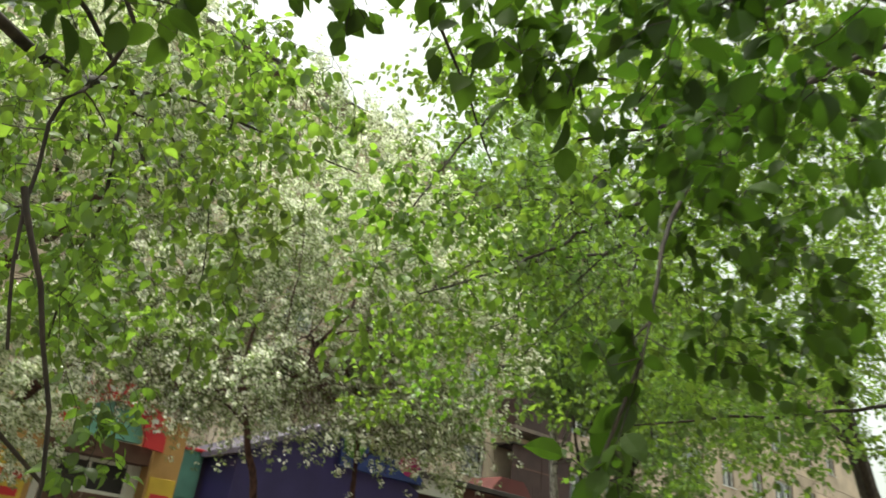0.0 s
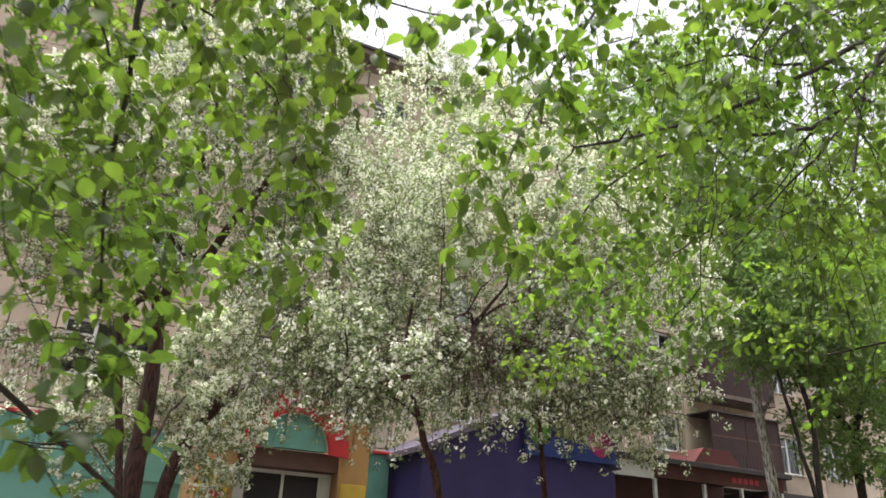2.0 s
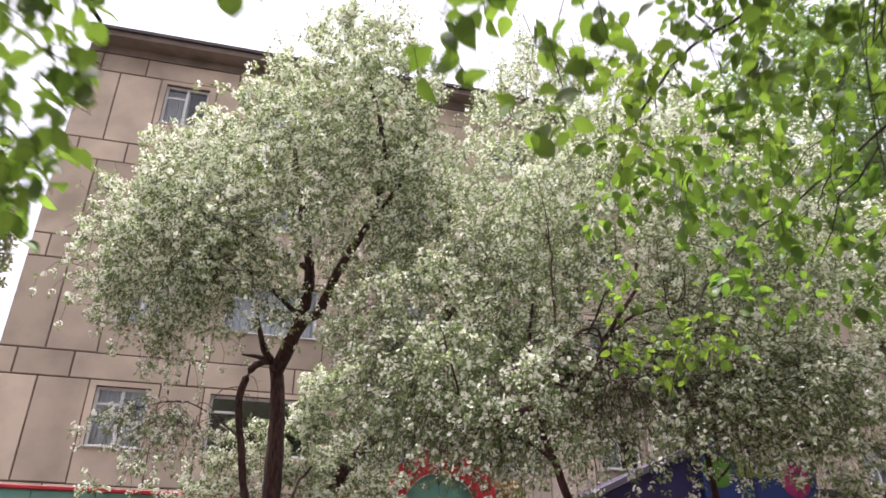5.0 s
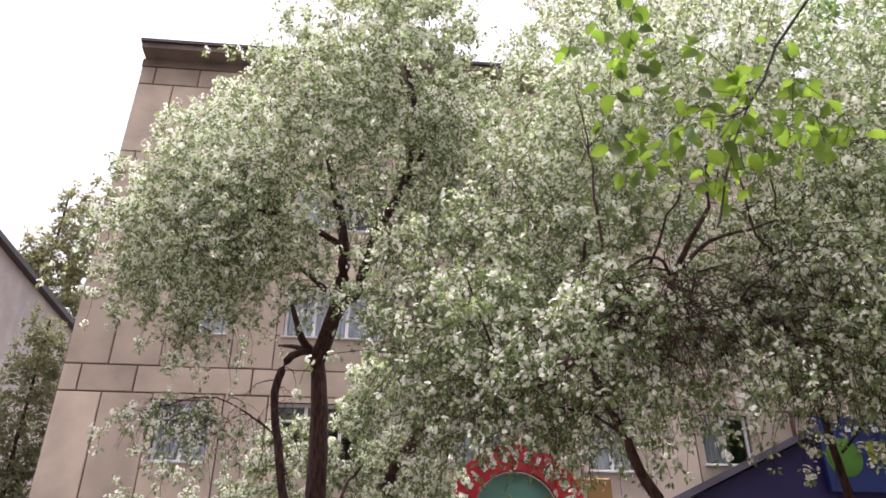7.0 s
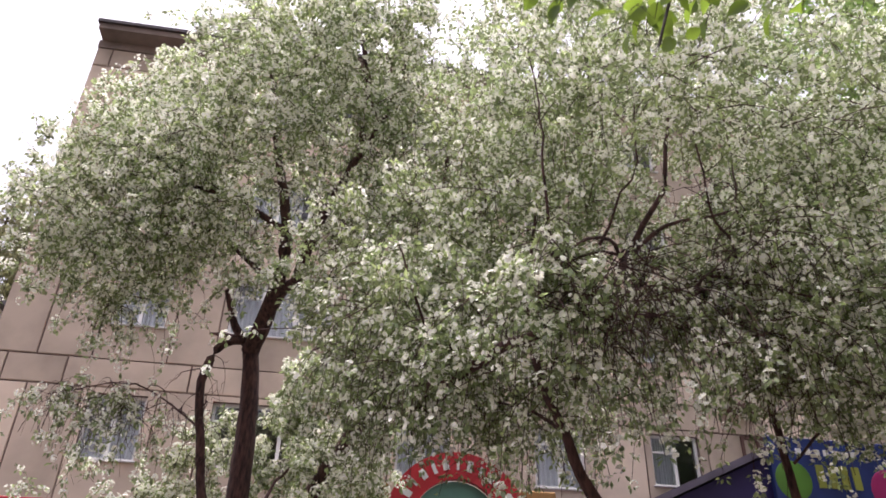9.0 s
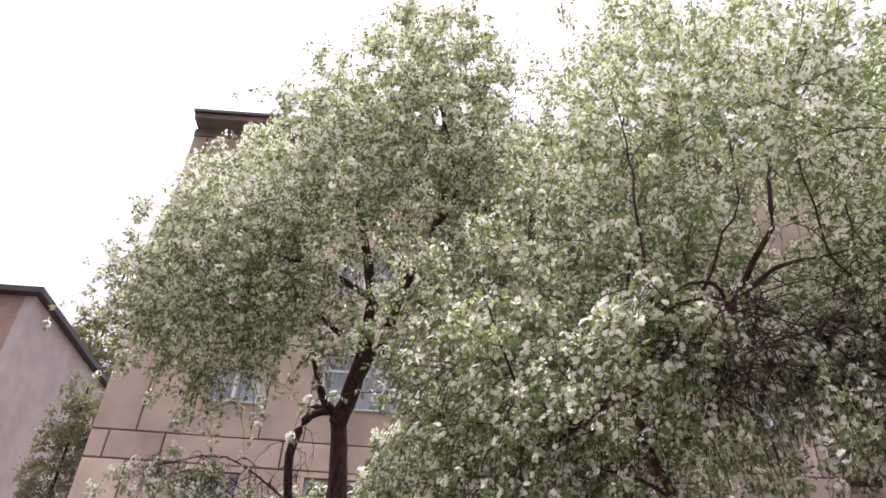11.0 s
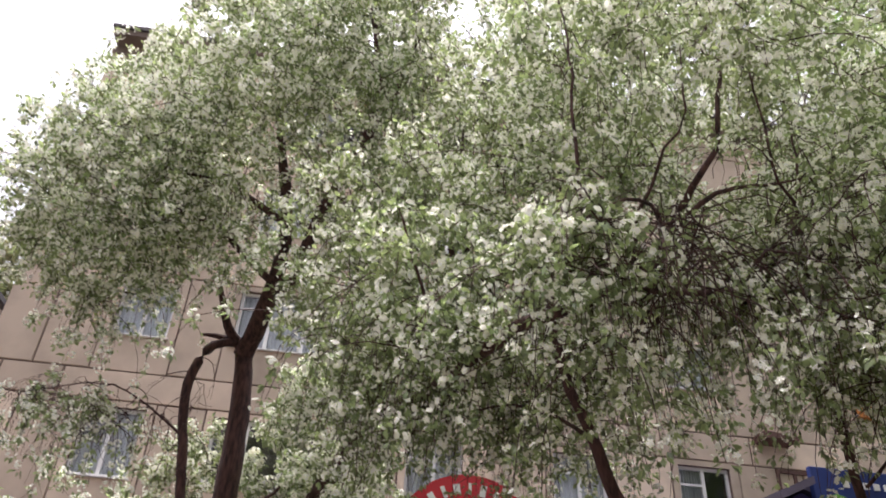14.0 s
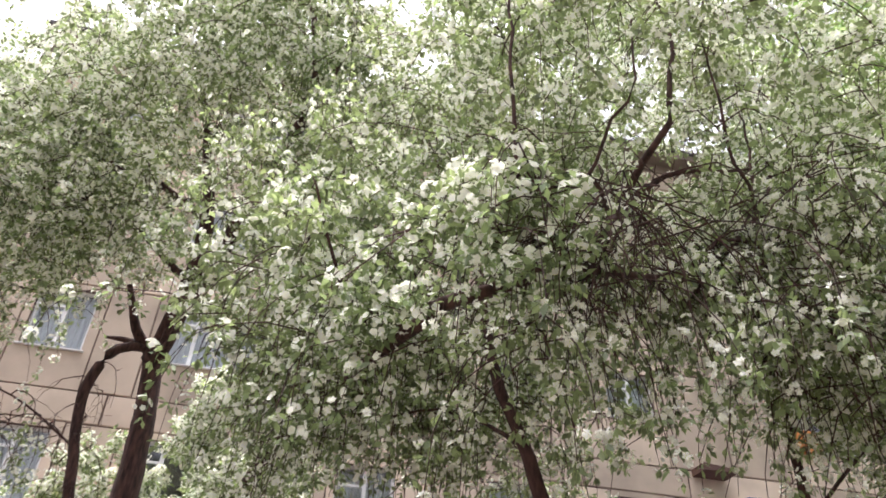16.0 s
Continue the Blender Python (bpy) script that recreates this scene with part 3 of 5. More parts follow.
def in_crowns(g, crowns, count, hollow=0.5, lift=0.0):
    """Points in a set of ellipsoids (centre, radii, share), more of them towards the outside; lift: how open the underside is."""
    share = np.array([c[2] for c in crowns], float)
    pick = g.choice(len(crowns), count, p=share / share.sum())
    d = g.normal(0, 1, (count, 3))
    d /= np.linalg.norm(d, axis=1, keepdims=True)
    if lift:
        d[:, 2] = np.where((d[:, 2] < -0.3) & (g.random_sample(count) < lift), -d[:, 2], d[:, 2])
    r = (hollow**3 + (1 - hollow**3) * g.random_sample(count)) ** (1 / 3)
    r *= 1 + 0.13 * np.sin(d[:, 0] * 5 + pick) * np.sin(d[:, 2] * 6 + 1.3 * pick) + 0.08 * g.normal(0, 1, count)
    centre, radii = np.array([c[0] for c in crowns], float)[pick], np.array([c[1] for c in crowns], float)[pick]
    return centre + d * radii * r[:, None]


def gather(g, points, amount, each=9):
    """Draws points together into loose clumps, with gaps between."""
    seeds = points[g.choice(len(points), max(1, len(points) // each), replace=False)]
    near = np.array([np.argmin(((seeds - p) ** 2).sum(1)) for p in points])
    return points + (seeds[near] - points) * amount * g.uniform(0.4, 1.0, (len(points), 1))


class Tree:
    """Limbs along given lines, then twigs that grow from the nearest wood to points of the crown."""

    def __init__(self, seed, limbs):
        self.g = np.random.RandomState(seed)
        self.limbs = []
        self.pos, self.way, self.rad = [], [], []
        for points, r0, r1 in limbs:
            line, s = smooth_path(points)
            line = line + np.cumsum(self.g.normal(0, 0.011 if r0 < 0.06 else 0.005, line.shape), 0) * np.sin(np.pi * s)[:, None]
            radii = r0 + (r1 - r0) * s**0.8
            self.limbs.append((line, radii))
            way = np.gradient(line, axis=0)
            self.pos.append(line)
            self.way.append(way / (np.linalg.norm(way, axis=1, keepdims=True) + 1e-9))
            self.rad.append(radii)
        self.pos, self.way, self.rad = np.vstack(self.pos), np.vstack(self.way), np.concatenate(self.rad)
        self.twigs = []

    def grow(self, targets, start=0.0, droop=0.12, step=0.16, thick=0.0032, above=0.0):
        """One twig to each target, the nearest targets first, each from the nearest wood there is by then."""
        cap = len(self.pos) + 60 * len(targets)
        pos, way, rad = np.zeros((cap, 3)), np.zeros((cap, 3)), np.zeros(cap)
        n = len(self.pos)
        pos[:n], way[:n], rad[:n] = self.pos, self.way, self.rad
        usable = np.ones(cap, bool)
        usable[:n] = self.pos[:, 2] > above
        first = np.array([np.min(((self.pos - t) ** 2).sum(1)) for t in targets])
        for t in targets[np.argsort(first)]:
            off = t - pos[:n]
            far = np.sqrt((off**2).sum(1)) + 1e-6
            bend = 1 - (off * way[:n]).sum(1) / far
            cost = far * (1 + 0.35 * bend) + np.where(usable[:n], 0, 1e3)
            i = int(np.argmin(cost))
            d = far[i]
            if d < 0.05 or d > 4.5:
                continue
            m = max(3, int(d / step) + 1)
            s = np.linspace(0, 1, m + 1)[:, None]
            mid = pos[i] + off[i] * 0.45 + way[i] * d * 0.18 + self.g.normal(0, 0.06 * d, 3) + np.array([0, 0, 0.10 * d])
            end = t - np.array([0, 0, droop * d])
            line = (1 - s) ** 2 * pos[i] + 2 * s * (1 - s) * mid + s**2 * end
            line[1:-1] += self.g.normal(0, 0.02, line[1:-1].shape)
            r0 = min(rad[i] * 0.7, thick * (1.2 + 2.6 * d))
            radii = r0 + (thick * 0.45 - r0) * s[:, 0]
            self.twigs.append((line, np.maximum(radii, 0.0012)))
            w = np.gradient(line, axis=0)
            w /= np.linalg.norm(w, axis=1, keepdims=True) + 1e-9
            k = len(line) - 1
            pos[n : n + k], way[n : n + k], rad[n : n + k] = line[1:], w[1:], radii[1:]
            n += k
        self.pos, self.way, self.rad = pos[:n], way[:n], rad[:n]

    def hang(self, regions, count):
        """Thin drooping strands from the small wood inside the given ellipsoids (centre, radii, share)."""
        if not count:
            return
        total = sum(r[2] for r in regions)
        for centre, radii, share in regions:
            far = (((self.pos - np.array(centre)) / np.array(radii)) ** 2).sum(1)
            inside = np.nonzero((far < 1) & (self.rad < 0.04))[0]
            if not len(inside):
                continue
            for i in self.g.choice(inside, int(count * share / total)):
                long = self.g.uniform(0.25, 0.8)
                side = self.g.normal(0, 0.32, 3)
                side[2] = 0.05
                s = np.linspace(0, 1, 6)[:, None]
                line = self.pos[i] + side * (2 * s - s**2) + np.array([0, 0, -1.0]) * long * s**1.6
                line[1:] += np.cumsum(self.g.normal(0, 0.02, (5, 3)), 0)
                self.twigs.append((line, np.linspace(0.0052, 0.0022, 6)))

    def rise(self, count, low):
        """Straight young shoots that stand up and out of the upper crown."""
        thin = np.nonzero((self.rad < 0.012) & (self.pos[:, 2] > low))[0]
        middle = self.pos[thin].mean(0)
        out = self.pos[thin] - middle
        reach = np.linalg.norm(out / out.std(0), axis=1)
        outer = thin[reach > np.quantile(reach, 0.72)]
        for i in self.g.choice(outer, min(count, len(outer)), replace=False):
            way = self.pos[i] - middle
            way = way / (np.linalg.norm(way) + 1e-6) * 0.5 + np.array([0, 0, 0.8]) + self.g.normal(0, 0.22, 3)
            s = np.linspace(0, 1, 5)[:, None]
            line = self.pos[i] + way * self.g.uniform(0.18, 0.5) * s
            line[1:] += np.cumsum(self.g.normal(0, 0.012, (4, 3)), 0)
            self.twigs.append((line, np.linspace(0.0038, 0.0018, 5)))

    def arch(self, regions, count):
        """Bare twigs inside the given ellipsoids: they leave the wood sideways, bow over and hang, and some fork."""
        total = sum(r[2] for r in regions)
        for centre, radii, share in regions:
            off = (((self.pos - np.array(centre)) / np.array(radii)) ** 2).sum(1)
            inside = np.nonzero(off < 1)[0]
            if not len(inside):
                continue
            for i in self.g.choice(inside, int(count * share / total)):
                long = self.g.uniform(0.3, 0.95)
                a = self.g.uniform(0, 2 * np.pi)
                side = np.array([np.cos(a), np.sin(a), 0.0]) * self.g.uniform(0.25, 0.6) * long
                s = np.linspace(0, 1, 8)[:, None]
                line = self.pos[i] + side * (1.6 * s - 0.6 * s**2) + np.array([0, 0, 1.0]) * long * (0.5 * s - 1.15 * s**2)
                line[1:] += np.cumsum(self.g.normal(0, 0.022, (7, 3)), 0)
                thick = min(self.g.uniform(0.004, 0.0085), self.rad[i] * 0.8)
                self.twigs.append((line, np.linspace(thick, 0.002, 8)))
                for k in self.g.choice(range(2, 7), 2, replace=False):
                    s = np.linspace(0, 1, 5)[:, None]
                    d = self.g.normal(0, 0.5, 3) * np.array([1, 1, 0.4]) + np.array([0, 0, -0.5])
                    short = line[k] + d * s * 0.4 * long
                    short[1:] += np.cumsum(self.g.normal(0, 0.014, (4, 3)), 0)
                    self.twigs.append((short, np.linspace(0.0032, 0.0016, 5)))

    def spurs(self, spacing, thinner=0.012):
        """Places along the thin wood at which leaves stand, with the way of the wood there."""
        at, way = [], []
        for line, radii in self.twigs:
            seg = np.linalg.norm(np.diff(line, axis=0), axis=1)
            along = np.concatenate([[0], np.cumsum(seg)])
            n = max(2, int(along[-1] / spacing))
            s = np.sort(self.g.uniform(0.12 * along[-1], along[-1], n))
            s[-1] = along[-1]
            p = np.stack([np.interp(s, along, line[:, k]) for k in range(3)], 1)
            r = np.interp(s, along, radii)
            w = np.gradient(line, axis=0)
            w = np.stack([np.interp(s, along, w[:, k]) for k in range(3)], 1)
            keep = r < thinner
            at.append(p[keep])
            way.append(w[keep])
        at, way = np.vstack(at), np.vstack(way)
        return at, way / (np.linalg.norm(way, axis=1, keepdims=True) + 1e-9)

    def wood(self, parent, material, sides=9):
        for k, (line, radii) in enumerate(self.limbs):
            v, q = tube(line, radii, sides if radii[0] > 0.03 else 7, 0.10, k)
            part("trunk" if k == 0 else "limb", fast_mesh("limb", v, q.ravel(), 4, material, True), material, parent)
        vs, qs, n = [], [], 0
        for line, radii in self.twigs:
            v, q = tube(line, radii, 4 if radii[0] > 0.006 else 3)
            vs.append(v)
            qs.append(q + n)
            n += len(v)
        tagged(part("twig_mass", fast_mesh("twig_mass", np.vstack(vs), np.vstack(qs).ravel(), 4, material, True), material, parent), kind="stuff")


def turns(g, normal, spin=None):
    """Turns that lay a thing's z along the given ways, with a chance spin."""
    n = normal / (np.linalg.norm(normal, axis=1, keepdims=True) + 1e-9)
    ref = g.normal(0, 1, n.shape) if spin is None else spin
    x = ref - (ref * n).sum(1, keepdims=True) * n
    x /= np.linalg.norm(x, axis=1, keepdims=True) + 1e-9
    return np.stack([x, np.cross(n, x), n], -1)


def scattered(name, shape, faces, at, turn, size, material, parent, label=""):
    """Many copies of one small shape, joined into one mesh."""
    shape = np.array(shape, float)
    v = np.einsum("nij,kj->nki", turn, shape) * size[:, None, None] + at[:, None]
    f = np.array(faces)
    corners = (f[None] + (np.arange(len(at)) * len(shape))[:, None, None]).ravel()
    ob = part(name, fast_mesh(name, v.reshape(-1, 3), corners, f.shape[1], material), material, parent, label)
    return tagged(ob, kind="stuff")


# a folded oval leaf, 1 long, stalk end at the origin, along x
LEAF = [(0, 0, 0), (0.10, 0.19, 0.05), (0.34, 0.33, 0.10), (0.62, 0.30, 0.06), (0.85, 0.14, -0.06), (1.0, 0, -0.20)]
LEAF += [(x, -y, z) for x, y, z in LEAF[4:0:-1]] + [(0.34, 0, -0.01), (0.68, 0, -0.035)]
LEAF_FACES = [(0, 10, 1), (1, 10, 2), (2, 10, 11), (2, 11, 3), (3, 11, 4), (4, 11, 5), (0, 9, 10), (9, 8, 10), (8, 11, 10), (8, 7, 11), (7, 6, 11), (6, 5, 11)]
SMALL = [(0, 0, 0), (0.5, 0.26, 0.05), (1.0, 0, -0.1), (0.5, -0.26, 0.05)]
SMALL_FACES = [(0, 2, 1), (0, 3, 2)]
PLAIN = [(0, 0, 0), (0.3, 0.31, 0.08), (0.72, 0.25, 0.02), (1.0, 0, -0.18), (0.72, -0.25, 0.02), (0.3, -0.31, 0.08)]
PLAIN_FACES = [(0, 2, 1), (0, 3, 2), (0, 4, 3), (0, 5, 4)]
# an open blossom of five rounded petals, and a plainer one for far crowns
BLOOM = [(0, 0, -0.12)] + [(math.cos(i * 1.2566 + a) * r, math.sin(i * 1.2566 + a) * r, z) for i in range(5) for a, r, z in ((-0.55, 0.36, 0.06), (0, 0.52, 0.12), (0.55, 0.36, 0.06))]
BLOOM_FACES = [(0, 1 + 3 * i, 2 + 3 * i, 3 + 3 * i) for i in range(5)]
BLOOM_FAR = [(0, 0, -0.13)] + [(math.cos(i * 1.2566) * 0.47, math.sin(i * 1.2566) * 0.47, 0.09) for i in range(5)]
BLOOM_FAR_FACES = [(0, 1 + i, 1 + (i + 1) % 5) for i in range(5)]


def leaves_on(tree, at, way, per, size, material, parent, shape, faces, label="", spread=0.03, hang=0.35, name="leaves"):
    g = tree.g
    n = np.repeat(np.arange(len(at)), per)
    out = g.normal(0, 1, (len(n), 3)) + 0.6 * way[n]
    out[:, 2] -= hang
    out /= np.linalg.norm(out, axis=1, keepdims=True)
    up = g.normal(0, 0.55, (len(n), 3)) + np.array([0, 0, 1.0])
    turn = turns(g, up - (up * out).sum(1, keepdims=True) * out, out)
    where = at[n] + out * g.uniform(0.2, 1.0, (len(n), 1)) * spread
    return scattered(name, shape, faces, where, turn, size * g.uniform(0.65, 1.2, len(n)), material, parent, label)


def blossoms_on(tree, at, count, per, size, material, parent, far=False):
    """Round bunches of blossoms, each at the end of a spur."""
    g = tree.g
    pick = g.choice(len(at), min(count, len(at)), replace=False)
    bunch = g.normal(0, 1, (len(pick), 3)) + np.array([0, 0, 0.25])
    bunch *= g.uniform(0.02, 0.06, (len(pick), 1)) / np.linalg.norm(bunch, axis=1, keepdims=True)
    wide = g.uniform(0.03, 0.064, len(pick)) if far else g.uniform(0.026, 0.052, len(pick))
    n = np.repeat(np.arange(len(pick)), per)
    out = g.normal(0, 1, (len(n), 3)) + np.array([0, 0, 0.15])
    out /= np.linalg.norm(out, axis=1, keepdims=True)
    where = at[pick][n] + bunch[n] + out * wide[n][:, None]
    shape, faces = (BLOOM_FAR, BLOOM_FAR_FACES) if far else (BLOOM, BLOOM_FACES)
    return scattered("blossoms", shape, faces, where, turns(g, out), size * g.uniform(0.8, 1.15, len(n)), material, parent, "white five-petalled blossoms")


def clear_of(gaps, g, p, w):
    """Thin the points that lie in the openings of a crown."""
    for centre, radius, keep in gaps:
        inside = ((p - np.array(centre)) ** 2).sum(1) < radius**2
        ok = ~inside | (g.random_sample(len(p)) < keep)
        p, w = p[ok], w[ok]
    return p, w


def flowering_tree(name_seed, at, limbs, crowns, tips, label, gaps=(), above=2.6, gap=0.19, flower=0.85, size=0.06, hanging=(), strands=0, clump=0.55, bare=(), bare_tips=0, per=8, far=False, lift=0.0, hollow=0.5, shoots=160):
    root = thing("flowering_tree", label, "tree", "blossoming trees before the house", at=at)
    t = Tree(name_seed, limbs)
    targets = in_crowns(t.g, crowns, tips, hollow, lift)
    targets = gather(t.g, targets, clump)
    for centre, radius, keep in gaps:
        inside = ((targets - np.array(centre)) ** 2).sum(1) < radius**2
        targets = targets[~inside | (t.g.random_sample(len(targets)) < keep * 1.6)]
    t.grow(targets, above=above, thick=0.0058)
    p, w = t.spurs(gap)
    n = len(t.twigs)
    t.hang(hanging, strands)
    if strands:
        later = t.twigs
        t.twigs = later[n:]
        q, v = t.spurs(0.2)
        t.twigs = later
        p, w = np.vstack([p, q]), np.vstack([w, v])
    n = len(t.twigs)
    t.rise(shoots, float(np.quantile(t.pos[:, 2], 0.35)))
    later, t.twigs = t.twigs, t.twigs[n:]
    q, v = clear_of(gaps, t.g, *t.spurs(0.1))
    t.twigs = later
    leaves_on(t, q, v, 3, size * 0.9, LEAF_PALE, root, SMALL, SMALL_FACES, spread=0.02)
    blossoms_on(t, q, int(len(q) * 0.35), 4, 0.036, PETAL, root, True)
    if bare_tips:
        t.arch(bare, bare_tips)
    t.wood(root, BARK)
    p, w = clear_of(gaps, t.g, p, w)
    leaves_on(t, p, w, 6, size, LEAF_PALE, root, SMALL, SMALL_FACES, "grey-green young leaves", spread=0.045)
    blossoms_on(t, p, int(len(p) * flower), per, 0.042 if far else 0.037, PETAL, root, far)
    return root


# the tall one, with a broken limb
flowering_tree(11, (6.42, -6.85, 0), [
    ([(6.42, -6.85, 0), (6.4, -6.85, 1.8), (6.38, -6.85, 3.7), (6.3, -6.8, 4.8), (6.2, -6.78, 5.45)], 0.195, 0.105),
    ([(6.44, -7.2, 5.85), (6.56, -7.4, 6.02), (6.7, -7.5, 6.06), (6.82, -7.9, 6.3), (6.98, -8.3, 6.65), (7.22, -8.55, 7.05), (7.4, -8.9, 7.6), (7.3, -9, 8.7), (6.8, -8.8, 10.6)], 0.085, 0.014),
    ([(6.2, -6.78, 5.35), (6.34, -7.05, 5.65), (6.48, -7.4, 6.05), (6.53, -7.67, 6.4), (6.47, -7.69, 7.05), (6.2, -7.9, 8.2), (5.9, -8.3, 9.6)], 0.125, 0.012),
    ([(6.24, -6.74, 5.39), (5.97, -6.97, 5.62), (5.83, -7.2, 6.02)], 0.085, 0.028),
    ([(6.14, -6.85, 5.45), (5.91, -6.85, 5.54), (5.66, -6.79, 5.56)], 0.057, 0.014),
    ([(6.49, -6.91, 0.44), (6.14, -7.08, 2.74), (5.86, -7.08, 4.01), (5.72, -7.08, 4.82), (5.89, -7.03, 5.33), (6.14, -6.85, 5.47)], 0.058, 0.052),
    ([(7.24, -8.6, 7.1), (7.5, -9.2, 7.3), (7.75, -9.6, 7.9), (7.65, -9.6, 8.8)], 0.042, 0.01),
    ([(6.5, -7.7, 6.7), (5.6, -7.9, 7.1), (4.5, -8.2, 7)], 0.05, 0.012),
    ([(6.45, -7.5, 6), (5.6, -7.8, 6.5), (4.6, -8.1, 6.5)], 0.045, 0.012),
    ([(5.77, -7.08, 4.24), (5.11, -7.43, 4.59), (4.19, -7.54, 4.35)], 0.013, 0.005),
    ([(6.51, -6.79, 3.2), (6.83, -6.39, 3.89), (7.41, -6.16, 4.59)], 0.03, 0.008),
    ([(6.14, -7.03, 2.63), (5.57, -6.51, 3.2), (4.65, -6.16, 3.55)], 0.013, 0.005),
], [((6.5, -8.5, 7.7), (1.85, 1.8, 2.4), 4.4), ((4.47, -7.54, 6.89), (1.3, 1.4, 1.3), 3.2), ((4.76, -7.54, 8.1), (1.05, 1.2, 1.1), 2), ((5.95, -8.6, 8.5), (0.85, 1, 0.95), 1.5), ((6.75, -8.7, 9.9), (0.85, 0.9, 1.1), 1.4), ((7.4, -9.2, 8.8), (0.85, 1.1, 1.4), 1.6), ((7.5, -9, 7.2), (1.3, 1.5, 1.6), 1.8), ((4.3, -7.66, 6.02), (1.05, 1, 0.5), 0.8), ((4.53, -7.43, 4.24), (1, 0.7, 0.45), 0.13), ((7.35, -6.05, 4.47), (1.0, 0.6, 1.55), 4.6), ((7.5, -7.0, 3.4), (0.7, 0.55, 1.1), 1.5), ((5.7, -6.4, 3.2), (0.75, 0.4, 0.9), 0.6), ((5.91, -6.1, 3.89), (0.7, 0.35, 0.9), 1.0), ((4.53, -6.16, 3.66), (1.2, 0.5, 0.6), 0.13), ((7.75, -8.7, 4.4), (0.5, 0.7, 0.9), 0.5)],
    6600, "tall blossoming apple tree with a broken arched limb", [((6.72, -7.9, 5.9), 0.5, 0.3), ((6.9, -8.6, 6.1), 0.5, 0.3), ((7, -9.3, 6.2), 0.5, 0.35), ((7.2, -9.4, 6.75), 0.42, 0.35), ((6.55, -8.4, 6), 0.45, 0.25), ((6.5, -8.3, 6.5), 0.45, 0.3), ((6.7, -9.3, 5.7), 0.4, 0.3)], size=0.07, gap=0.25, flower=0.9, clump=0.45, per=9, lift=0.35, hollow=0.5, hanging=[((5.1, -7.2, 4.9), (1.1, 0.9, 0.9), 0.4), ((6.2, -8.6, 6.8), (2.2, 1.8, 1.9), 3), ((7.7, -8.9, 4.6), (0.7, 0.9, 0.9), 0.6), ((4.6, -7.7, 6.7), (1.4, 1.4, 1.2), 1.2)], strands=800, shoots=330, bare=[((5.3, -7.2, 4.4), (1.1, 0.6, 1.0), 1.5)], bare_tips=90, far=True)

